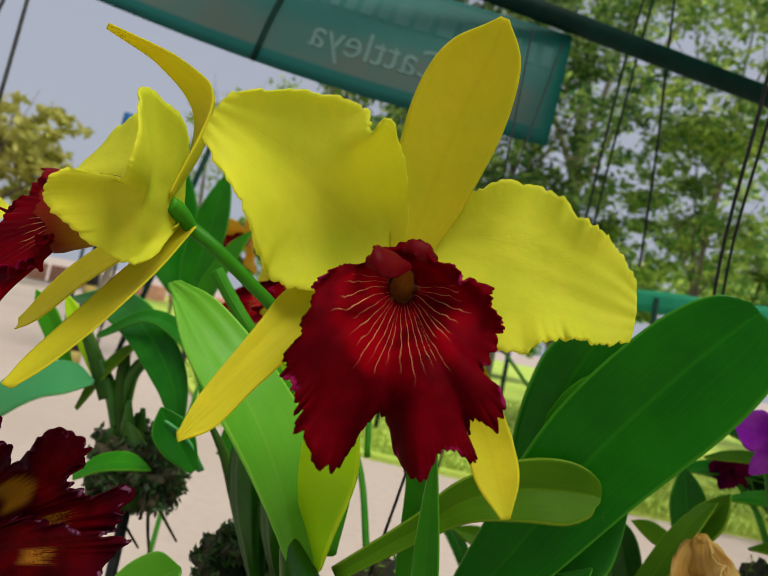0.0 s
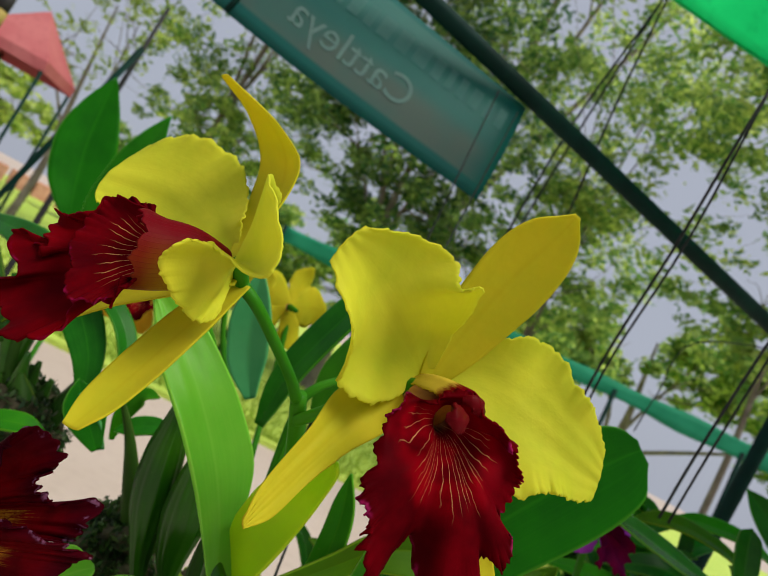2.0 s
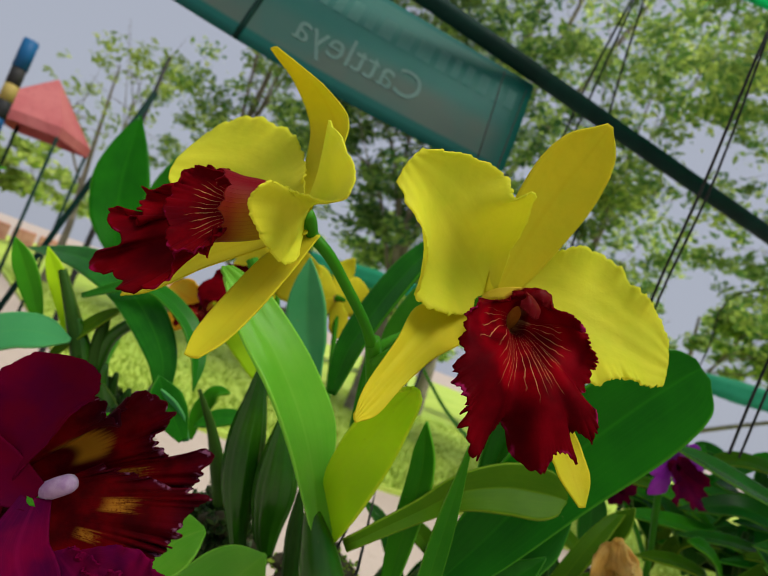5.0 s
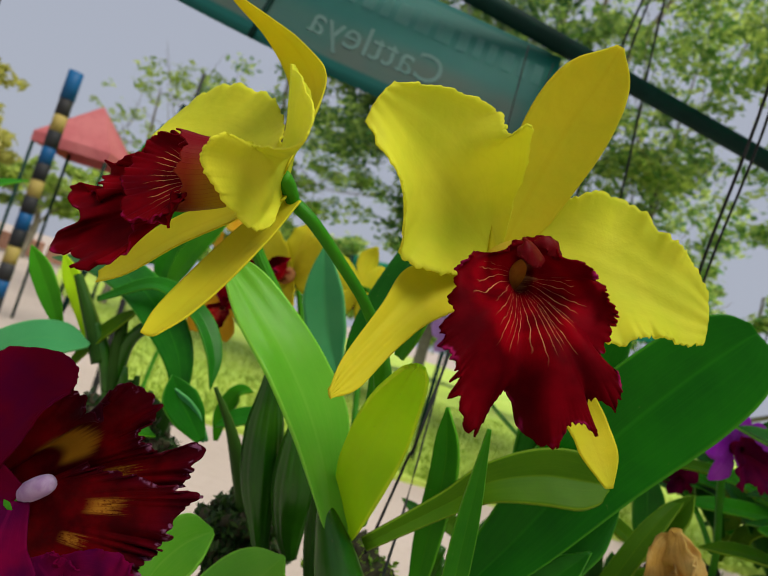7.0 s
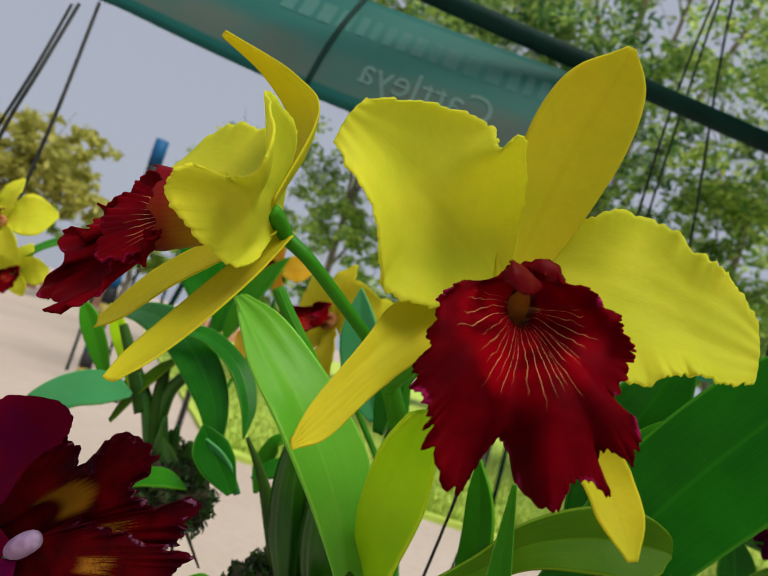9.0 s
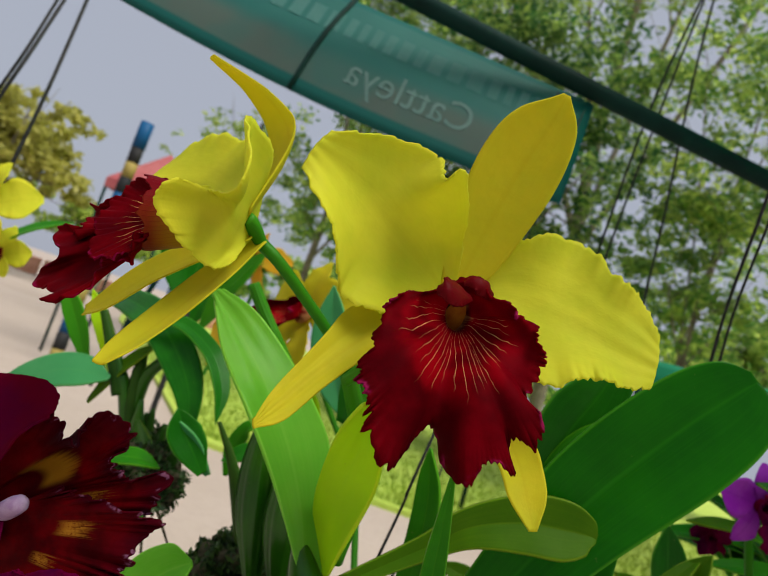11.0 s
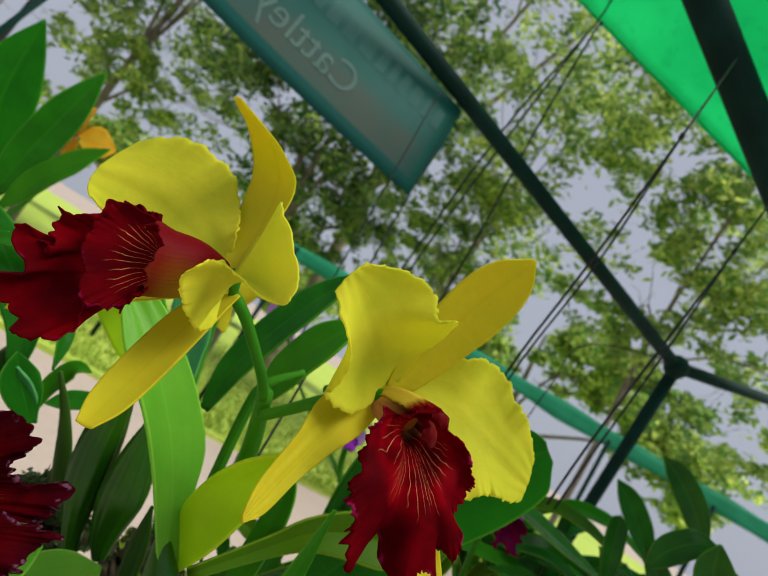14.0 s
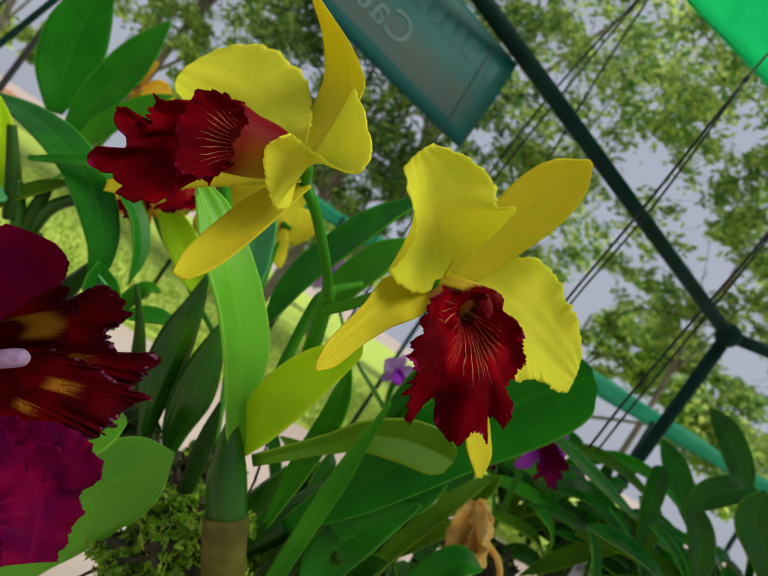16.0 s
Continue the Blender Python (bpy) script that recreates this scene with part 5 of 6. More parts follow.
for pts, rad, mat in (
        ([(-0.0879, 0.3284, 1.2026), (-0.0844, 0.3319, 1.1827), (-0.0813, 0.3368, 1.1582), (-0.0759, 0.3402, 1.1313), (-0.0671, 0.3365, 1.1048), (-0.0592, 0.3334, 1.0870)], [0.0012, 0.0060, 0.0108, 0.0110, 0.0060, 0.0030], BULB),
        ([(-0.0649, 0.3237, 1.1822), (-0.0596, 0.3248, 1.1600), (-0.0550, 0.3271, 1.1370), (-0.0510, 0.3297, 1.1131), (-0.0456, 0.3293, 1.0965)], [0.0012, 0.0090, 0.0125, 0.0085, 0.0035], BULB),
        ([(-0.0429, 0.2890, 1.1495), (-0.0368, 0.2921, 1.1256), (-0.0291, 0.2993, 1.0935)], [0.0008, 0.0050, 0.0040], BULB_DARK),
        ([(0.0304, 0.3433, 1.0540), (0.0455, 0.3482, 1.0786), (0.0621, 0.3523, 1.1094), (0.0842, 0.3553, 1.1344)], [0.0050, 0.0105, 0.0100, 0.0040], BULB),
        ([(0.0467, 0.3192, 1.0406), (0.0583, 0.3248, 1.0684), (0.0755, 0.3286, 1.1017), (0.0936, 0.3328, 1.1246)], [0.0060, 0.0110, 0.0100, 0.0040], BULB),
        ([(0.0850, 0.3081, 1.0598), (0.0769, 0.3084, 1.0883), (0.0747, 0.2975, 1.1048)], [0.0060, 0.0080, 0.0050], BULB_DARK),
        ([(-0.1126, 0.3068, 1.2564), (-0.1017, 0.3078, 1.2433), (-0.0855, 0.3091, 1.2262), (-0.0632, 0.3212, 1.1993)], [0.0034, 0.0034, 0.0032, 0.0032], STEM),
        ([(-0.0236, 0.2783, 1.1637), (-0.0318, 0.2730, 1.2171), (-0.0310, 0.2705, 1.2337), (-0.0161, 0.2746, 1.2489)], [0.0030, 0.0028, 0.0024, 0.0016], STEM)):
    tube("pseudobulb", pts, rad, mat, orchid, sides=36, n=30, ribs=11, rib=0.07)

rng = random.Random(61)
UNDER = Vector((0.1371, 0.3769, 1.0663))
for i in range(40):
    b = UNDER + Vector((rng.uniform(-0.11, 0.16), rng.uniform(-0.05, 0.14), rng.uniform(-0.06, 0.0)))
    a = radians(rng.uniform(20, 160))
    d = Vector((math.cos(a), rng.uniform(-0.4, 0.4), math.sin(a) * 0.8)).normalized()
    L = rng.uniform(0.06, 0.11)
    leaf(rng.choice((LEAF_SHADED, LEAF_SHADED, LEAF_DARK, LEAF_OLIVE)), orchid, [b, b + d * L * 0.4, b + d * L * 0.75, b + d * L + Vector((d.x * 0.01, 0, -0.008))], rng.uniform(0.006, 0.012), (rng.uniform(-0.4, 0.4), -0.75, 0.5), seed=400 + i, fold=0.3, tip=0.3)
for i in range(12):
    b = UNDER + Vector((rng.uniform(-0.11, 0.10), rng.uniform(-0.03, 0.10), -0.07))
    d = Vector((rng.uniform(-0.03, 0.04), rng.uniform(-0.02, 0.02), rng.uniform(0.07, 0.11)))
    tube("pseudobulb", [b, b + d * 0.5, b + d], [0.004, 0.0075, 0.003], rng.choice((BULB, BULB_DARK)), orchid, sides=12, n=12, ribs=7, rib=0.07)

# mossy root ball hung on wires
def root_ball(centre, r, seed, parent, n=16000, moss=MOSS):
    """An uneven lump of fibre with moss in patches on it and thin roots winding over and out of it."""
    c = Vector(centre)

    def surface(d):
        k = 1 + 0.55 * noise.noise(d * 1.9 + Vector((seed, 0, 0))) + 0.22 * noise.noise(d * 6.0 + Vector((0, seed, 0)))
        return Vector((d.x * k, d.y * k, d.z * k * 0.85)) * r

    bm = bmesh.new()
    bmesh.ops.create_icosphere(bm, subdivisions=5, radius=1.0)
    for v in bm.verts:
        v.co = c + surface(v.co.normalized())
    for f in bm.faces:
        f.smooth = True
    part("root_ball", bm, ROOT, parent, "dark fibrous root ball")
    rng = random.Random(seed)
    verts, faces = [], []
    for i in range(n):
        d = Vector((rng.gauss(0, 1), rng.gauss(0, 1), rng.gauss(0, 1))).normalized()
        if noise.noise(d * 4.5 + Vector((0, 0, seed))) < rng.uniform(-0.25, 0.15):
            continue
        q = c + surface(d) * rng.uniform(0.98, 1.10)
        e = Euler((rng.uniform(-1.5, 1.5), rng.uniform(-1.5, 1.5), rng.uniform(0, 6.3)))
        w = 0.0026 * rng.uniform(0.4, 1.5)
        k = len(verts)
        for px, py in ((-w, 0), (0, -w * 0.45), (w, 0), (0, w * 0.45)):
            v = Vector((px, py, 0))
            v.rotate(e)
            verts.append(tuple(q + v))
        faces.append((k, k + 1, k + 2, k + 3))
    me = bpy.data.meshes.new("moss")
    me.from_pydata(verts, [], faces)
    tagged(put("moss", me, moss, parent, "bright green moss" if moss is MOSS else "dark green moss"), kind="stuff")
    for i in range(9):
        d = Vector((rng.gauss(0, 1), rng.gauss(0, 1), rng.gauss(0, 0.6))).normalized()
        path = []
        for k in range(4):
            path.append(c + surface(d) * 1.03)
            d = (d + Vector((rng.gauss(0, 0.45), rng.gauss(0, 0.45), rng.gauss(-0.2, 0.4)))).normalized()
        path.append(path[-1] + Vector((rng.uniform(-0.03, 0.03), rng.uniform(-0.03, 0.03), -0.3 * r - rng.uniform(0.0, 0.03))))
        tube("root", path, [0.0018, 0.0018, 0.0016, 0.0014, 0.0008], ROOT, parent, sides=6, n=16)


root_ball((-0.0134, 0.2979, 1.0526), 0.040, 3, orchid)
root_ball((0.0877, 0.3309, 1.0141), 0.055, 4, orchid)


def wire(name, pts, parent, r=0.0009):
    return tube(name, pts, [r] * len(pts), WIRE, parent, sides=6, n=max(6, 4 * len(pts)))


def rod(q, parent):
    """A thin stake from the ground up to a plant."""
    return tube("stake", [(q[0], q[1], -0.02), (q[0], q[1], 0.5 * q[2]), q], [0.004] * 3, WIRE, parent, sides=8, n=4)


hanger = tagged(new("wire_hanger"), "thin black wires that hang the orchid from the pipe", "hanger")
wire("wire", [(-0.0037, 0.3590, 1.1008), (0.0053, 0.3643, 1.1600), (0.0129, 0.3746, 1.2200), (0.0926, 0.7571, 1.6461)], hanger)
wire("wire", [(-0.0181, 0.2832, 1.0578), (-0.0098, 0.2845, 1.0854), (0.0002, 0.2854, 1.1115), (0.0355, 0.5408, 1.1845), (0.0488, 0.7157, 1.6372)], hanger)

# ----- the dark red orchid -----
red = tagged(new("orchid_plant"), "dark wine-red orchid with a frilled garnet lip", "orchid", "hanging orchids")
B3 = (-0.1348, 0.1890, 1.1435)
flower = tube("flower", [(-0.1541, 0.2200, 1.1083), (-0.1468, 0.2097, 1.1220), (-0.1412, 0.2009, 1.1323), B3], [0.0030, 0.0034, 0.0036, 0.0030], STEM, red, "open wine-red flower", sides=10, n=14)
skin("petal", WINE, flower,
     [(-0.1590, 0.1950, 1.1180), (-0.1630, 0.1910, 1.1500), (-0.1650, 0.1920, 1.1680), (-0.1660, 0.1940, 1.1780), (-0.1580, 0.1990, 1.1885)],
     [(-0.1500, 0.1960, 1.1160), (-0.1480, 0.1890, 1.1480), (-0.1465, 0.1905, 1.1670), (-0.1470, 0.1945, 1.1800), (-0.1480, 0.1990, 1.1910)],
     [(-0.1460, 0.1970, 1.1180), (-0.1435, 0.1870, 1.1480), (-0.1375, 0.1855, 1.1630), (-0.1330, 0.1860, 1.1760), (-0.1305, 0.1935, 1.1815), (-0.1330, 0.1981, 1.1885), (-0.1406, 0.2008, 1.1912)],
     ruffle=0.0004, waves=3, jag=0.02, seed=41, nu=90, nv=33)
blade("petal", MAGENTA, flower, [(-0.1185, 0.1825, 1.1307), (-0.1060, 0.1776, 1.1255), (-0.0919, 0.1702, 1.1187), (-0.0826, 0.1626, 1.1025)], [0.004, 0.0095, 0.0130, 0.0080], [0.004, 0.0095, 0.0140, 0.0080], (0.3, -0.95, 0.1), cup=0.2, ruffle=0.0028, waves=6, jag=0.10, seed=42, nu=110, nv=41)
blade("petal", MAGENTA, flower, [(-0.1126, 0.1831, 1.1298), (-0.0998, 0.1775, 1.1332), (-0.0876, 0.1701, 1.1352), (-0.0802, 0.1658, 1.1392)], [0.004, 0.0080, 0.0080, 0.0030], [0.004, 0.0100, 0.0090, 0.0030], (0.2, -0.95, 0.2), cup=-0.2, ruffle=0.0012, waves=4, jag=0.04, seed=43)
blade("sepal", WINE, flower, [(-0.1720, 0.2135, 1.1520), (-0.1560, 0.2130, 1.1280), (-0.1400, 0.2125, 1.1080)], [0.010, 0.0145, 0.006], [0.010, 0.0145, 0.006], (0.2, -0.95, 0.2), cup=0.1, seed=47)
blade("sepal", WINE, flower, [B3, (-0.1519, 0.1851, 1.1492), (-0.1707, 0.1868, 1.1528), (-0.1872, 0.1888, 1.1502)], [0.005, 0.010, 0.010, 0.002], [0.005, 0.010, 0.010, 0.002], (0.2, -0.9, 0.3), cup=0.2, seed=44)
blade("petal", MAGENTA, flower, [(-0.1180, 0.1830, 1.1330), (-0.1115, 0.1800, 1.1230), (-0.1000, 0.1745, 1.1080), (-0.0880, 0.1690, 1.0950)], [0.004, 0.0085, 0.0100, 0.0050], [0.004, 0.0085, 0.0090, 0.0050], (-0.1, -0.95, 0.25), cup=0.3, ruffle=0.0020, waves=6, jag=0.10, seed=46, nu=110, nv=41)
blade("sepal", MAGENTA, flower, [B3, (-0.1314, 0.1810, 1.1287), (-0.1215, 0.1748, 1.1198), (-0.1128, 0.1696, 1.1125)], [0.005, 0.010, 0.011, 0.003], [0.005, 0.010, 0.011, 0.003], (0.2, -0.95, 0.2), cup=0.2, seed=45)
fan("lip_lobe", GARNET_TOP, flower, (-0.1620, 0.2100, 1.1330), [(-0.1530, 0.2010, 1.1700), (-0.1414, 0.1991, 1.1728), (-0.1355, 0.1995, 1.1807), (-0.1281, 0.1986, 1.1786), (-0.1225, 0.2018, 1.1758), (-0.1217, 0.2062, 1.1838), (-0.1138, 0.2081, 1.1854), (-0.1039, 0.2082, 1.1834), (-0.1067, 0.2059, 1.1751), (-0.1060, 0.2053, 1.1691), (-0.0986, 0.2065, 1.1665), (-0.0886, 0.2070, 1.1730), (-0.0848, 0.2056, 1.1655), (-0.0878, 0.2051, 1.1584), (-0.0940, 0.2044, 1.1550)], (0.004, 0.006, -0.002), "garnet frilled upper lobe with gold patches", 711)
fan("lip_lobe", GARNET_LOW, flower, (-0.1600, 0.2060, 1.1290), [(-0.1230, 0.1990, 1.1560), (-0.1130, 0.1980, 1.1585), (-0.1053, 0.1972, 1.1590), (-0.0927, 0.1960, 1.1602), (-0.0819, 0.1981, 1.1582), (-0.0842, 0.1986, 1.1518), (-0.0854, 0.1980, 1.1465), (-0.0856, 0.1976, 1.1398), (-0.0905, 0.1970, 1.1344), (-0.0878, 0.1964, 1.1296), (-0.0912, 0.1951, 1.1209), (-0.1018, 0.1948, 1.1123), (-0.1133, 0.1941, 1.1076), (-0.1310, 0.1950, 1.1050), (-0.1480, 0.1965, 1.1080)], (-0.002, -0.006, 0.003), "garnet frilled lower lobe with gold streaks", 712)
tube("column", [(-0.1385, 0.1965, 1.1420), (-0.1330, 0.1918, 1.1460), (-0.1282, 0.1884, 1.1502), (-0.1248, 0.1866, 1.1530), (-0.1232, 0.1860, 1.1544)], [0.0024, 0.0034, 0.0036, 0.0030, 0.0008], COLUMN_PALE, flower, "pale lilac column", sides=14, n=18)
for pts, rad in (([(-0.1541, 0.2200, 1.1083), (-0.1559, 0.2561, 1.0545), (-0.1297, 0.3034, 0.9628)], [0.0034, 0.0036, 0.004]),):
    tube("flower_stalk", pts, rad, STEM, red, sides=10)
root_ball((-0.1282, 0.3153, 0.9443), 0.05, 8, red, 2500)
wire("wire", [(-0.1377, 0.3166, 0.9407), (-0.3376, 0.4213, 1.0138), (-0.9540, 0.7930, 1.4704)], red)

# ----- the plant behind on the path side -----
left_plant = tagged(new("orchid_plant"), "leafy orchid clump with dark bulbs over the path", "orchid", "hanging orchids")
leaf(LEAF_DARK, left_plant, [(-0.1439, 0.3827, 1.1483), (-0.1596, 0.3898, 1.1814), (-0.2013, 0.4143, 1.2109), (-0.2578, 0.4595, 1.2204), (-0.3291, 0.5199, 1.2118)], 0.0140, (-0.2, -0.8, 0.5), "dark green arching leaf", seed=51, fold=0.1)
leaf(LEAF_OLIVE, left_plant, [(-0.2441, 0.4300, 1.1389), (-0.2294, 0.4245, 1.1652), (-0.2139, 0.4193, 1.1844), (-0.1988, 0.4144, 1.1992)], 0.0062, (0.1, -0.7, 0.7), seed=52)
leaf(LEAF_BROAD, left_plant, [(-0.3506, 0.7831, 1.2307), (-0.3697, 0.7902, 1.2782), (-0.3851, 0.7957, 1.3366), (-0.3972, 0.8037, 1.4236)], 0.0360, (0.3, -0.9, 0.2), "broad dark green leaf", seed=53, fold=0.15)
leaf(LEAF_DARK, left_plant, [(-0.3097, 0.7323, 1.2110), (-0.3061, 0.7279, 1.2661), (-0.2965, 0.7212, 1.3324), (-0.2863, 0.7144, 1.3978)], 0.0210, (0.3, -0.85, 0.4), "mid green leaf", seed=54, fold=0.25)
leaf(LEAF_MID, left_plant, [(-0.2938, 0.7249, 1.2083), (-0.2775, 0.7144, 1.2508), (-0.2539, 0.7020, 1.2916), (-0.2319, 0.6911, 1.3249)], 0.0170, (0.2, -0.6, 0.8), seed=55)
leaf(LEAF_AQUA, left_plant, [(-0.3183, 0.4194, 1.1053), (-0.2921, 0.4168, 1.1384), (-0.2620, 0.4151, 1.1583), (-0.2267, 0.4147, 1.1635)], 0.0165, (0.1, -0.75, 0.65), "blue-green broad leaf", seed=56, fold=0.05, tip=0.5)
leaf(LEAF_MID, left_plant, [(-0.2580, 0.4348, 1.1631), (-0.2723, 0.4331, 1.1852), (-0.2856, 0.4316, 1.2039), (-0.2978, 0.4305, 1.2191)], 0.0080, (0, -0.95, 0.2), seed=57)
leaf(LEAF_LIME, left_plant, [(-0.2369, 0.4349, 1.1619), (-0.2477, 0.4331, 1.1851), (-0.2609, 0.4316, 1.2038), (-0.2736, 0.4303, 1.2207)], 0.0070, (0, -0.95, 0.2), seed=58)
leaf(LEAF_DARK, left_plant, [(-0.1186, 0.3563, 1.1372), (-0.1300, 0.3554, 1.1492), (-0.1391, 0.3547, 1.1588), (-0.1466, 0.3538, 1.1705)], 0.0110, (0.5, -0.8, 0.2), seed=59)
leaf(LEAF_AQUA, left_plant, [(-0.1178, 0.3665, 1.1355), (-0.1275, 0.3607, 1.1461), (-0.1388, 0.3569, 1.1556), (-0.1469, 0.3543, 1.1642)], 0.0080, (-0.5, -0.8, 0.2), seed=60)
leaf(LEAF_DARK, left_plant, [(-0.2303, 0.4120, 1.1967), (-0.1899, 0.4002, 1.2188), (-0.1537, 0.3909, 1.2083), (-0.1339, 0.3825, 1.1872), (-0.1265, 0.3742, 1.1653)], 0.0070, (0.5, -0.7, 0.5), "dark green arching leaf", seed=66, fold=0.2)
leaf(LEAF_DARK, left_plant, [(-0.0838, 0.3951, 1.1538), (-0.0974, 0.3952, 1.1532), (-0.1095, 0.3956, 1.1478), (-0.1207, 0.3963, 1.1393)], 0.0070, (0, -0.7, 0.7), seed=62)
leaf(LEAF_MID, left_plant, [(-0.1259, 0.4389, 1.1201), (-0.1267, 0.4362, 1.1400), (-0.1192, 0.4314, 1.1592), (-0.1085, 0.4278, 1.1639)], 0.0065, (0.2, -0.6, 0.7), seed=64)
for pts, rad, mat in (
        ([(-0.2314, 0.4235, 1.1785), (-0.2174, 0.4252, 1.1569), (-0.2069, 0.4270, 1.1342)], [0.0035, 0.0050, 0.0060], BULB),
        ([(-0.2131, 0.4225, 1.1914), (-0.2100, 0.4247, 1.1628), (-0.2052, 0.4269, 1.1347)], [0.0030, 0.0055, 0.0060], BULB_DARK),
        ([(-0.1826, 0.4217, 1.2006), (-0.2029, 0.4237, 1.1760), (-0.2065, 0.4261, 1.1454)], [0.0040, 0.0045, 0.0050], BULB),
        ([(-0.2535, 0.4212, 1.2087), (-0.2358, 0.4233, 1.1809), (-0.2198, 0.4255, 1.1525)], [0.0030, 0.0050, 0.0060], BULB_DARK),
        ([(-0.1217, 0.3638, 1.1693), (-0.1059, 0.3654, 1.1487), (-0.0921, 0.3673, 1.1242), (-0.0821, 0.3691, 1.1019)], [0.0012, 0.0030, 0.0050, 0.0050], BULB_DARK),
        ([(-0.1939, 0.4113, 1.1430), (-0.1842, 0.4137, 1.1204), (-0.1791, 0.4163, 1.0862)], [0.0020, 0.0120, 0.0100], BULB_DARK)):
    tube("pseudobulb", pts, rad, mat, left_plant, sides=16, n=24, ribs=7, rib=0.07)
root_ball((-0.0823, 0.3858, 1.0806), 0.026, 12, left_plant, 6000, MOSS_DARK)
root_ball((-0.1867, 0.4243, 1.1070), 0.030, 13, left_plant, 7000, MOSS_DARK)
rng = random.Random(14)
K0 = Vector((-0.1819, 0.4263, 1.0828))
for i in range(9):
    d = Vector(CAM_X) * rng.uniform(-0.030, 0.030)
    up = Vector((0, rng.uniform(-0.02, 0.01), rng.uniform(0.055, 0.085)))
    tube("pseudobulb", [K0 + d * 0.4, K0 + d * 0.8 + up * 0.5, K0 + d * 1.1 + up], [0.004, 0.0070, 0.0016], rng.choice((BULB_DARK, BULB_DARK, ROOT, BULB)), left_plant, sides=14, n=14, ribs=7, rib=0.07)
rod((-0.1867, 0.4243, 1.1070), left_plant)
rod((-0.0823, 0.3858, 1.0806), left_plant)

# ----- yellow flowers further back -----
back = tagged(new("orchid_plant"), "yellow orchid flowers with small red lips further back", "orchid", "hanging orchids")


def back_flower(c, r, mat, lipmat, parent, x, y, z, seed, label, lip_r=0.35):
    rng = random.Random(seed)
    x, y, z = [Vector(a).normalized() for a in (x, y, z)]
    c = Vector(c)
    body = tube("flower", [c - z * 0.3 * r, c - z * 0.15 * r, c], [0.05 * r, 0.06 * r, 0.08 * r], STEM, parent, label, sides=8, n=6)
    for k, a in enumerate((90, 162, 18, 234, 306)):
        a += rng.uniform(-8, 8)
        d = x * math.cos(radians(a)) + y * math.sin(radians(a))
        w = r * (0.44 if k in (1, 2) else 0.25)
        L = r * rng.uniform(0.9, 1.05)
        sp = [c, c + d * 0.35 * L + z * 0.10 * r, c + d * 0.7 * L + z * 0.16 * r, c + d * L + z * 0.08 * r]
        blade("petal" if k in (1, 2) else "sepal", mat, body, sp, [0.1 * w, 0.85 * w, w, 0.15 * w], [0.1 * w, 0.85 * w, w, 0.15 * w], z, ruffle=0.02 * r, waves=3, cup=0.2, seed=seed + k, nu=20, nv=11)
    put("lip", grid_mesh("lip", lip_points(c + z * 0.25 * r, c, x, y, z, size=r * lip_r / 0.018, seed=seed, nu=20, nv=90), True), lipmat, body, "small frilled lip", 0.0005)
    return body


back_flower((-0.1154, 0.4874, 1.2554), 0.052, GOLDEN, CRIMSON, back, (0.75, -0.6, 0), (0.1, 0.1, 1), (-0.6, -0.75, -0.1), 71, "yellow flower seen from the side")
back_flower((-0.0575, 0.5067, 1.2636), 0.042, GOLDEN, CRIMSON, back, (0.85, 0.5, 0), (0, 0.1, 1), (-0.5, 0.85, 0), 72, "yellow flower turned away")
back_flower((-0.1671, 0.5108, 1.2150), 0.036, ORANGE, CRIMSON, back, (1, 0.2, 0), (0.2, 0.1, 1), (0, -0.9, -0.2), 73, "orange flower with a red lip", 0.25)
for pts in ([(-0.1086, 0.4981, 1.2475), (-0.0882, 0.4913, 1.2056), (-0.0350, 0.4763, 1.1397), (-0.0090, 0.4203, 1.0868)], [(-0.0557, 0.5170, 1.2604), (-0.0426, 0.5109, 1.2101), (-0.0274, 0.4762, 1.1419)], [(-0.1654, 0.5207, 1.2160), (-0.1350, 0.5226, 1.1910), (-0.0349, 0.4865, 1.1378)]):
    tube("flower_stalk", pts, [0.0026] * len(pts), STEM, back, sides=8)
root_ball((-0.0007, 0.4330, 1.0525), 0.03, 15, back, 1200)
rod((-0.0007, 0.4330, 1.0525), back)

far_left = tagged(new("orchid_plant"), "yellow orchid flowers with red lips on arching stalks", "orchid", "hanging orchids")
back_flower((-0.4437, 0.5017, 1.2622), 0.046, YELLOW, CRIMSON, far_left, (0.9, 0.3, 0.1), (0.1, 0.1, 1), (-0.2, -0.9, 0), 75, "yellow flower with a red lip", 0.3)
back_flower((-0.4424, 0.5370, 1.2211), 0.030, YELLOW, CRIMSON, far_left, (0.9, 0.3, 0.1), (0.1, 0.1, 1), (0.3, -0.9, -0.2), 76, "yellow flower with a red lip", 0.3)
back_flower((-0.3353, 0.9899, 1.3354), 0.060, ORANGE, CRIMSON, far_left, (0.9, 0.3, 0.1), (0.1, 0.1, 1), (-0.6, -0.7, 0), 77, "pale orange flower with a red throat", 0.3)
tube("flower_stalk", [(-0.4459, 0.5118, 1.2593), (-0.4984, 0.5273, 1.2314), (-0.5420, 0.5474, 1.1740)], [0.0028] * 3, STEM, far_left, sides=8)
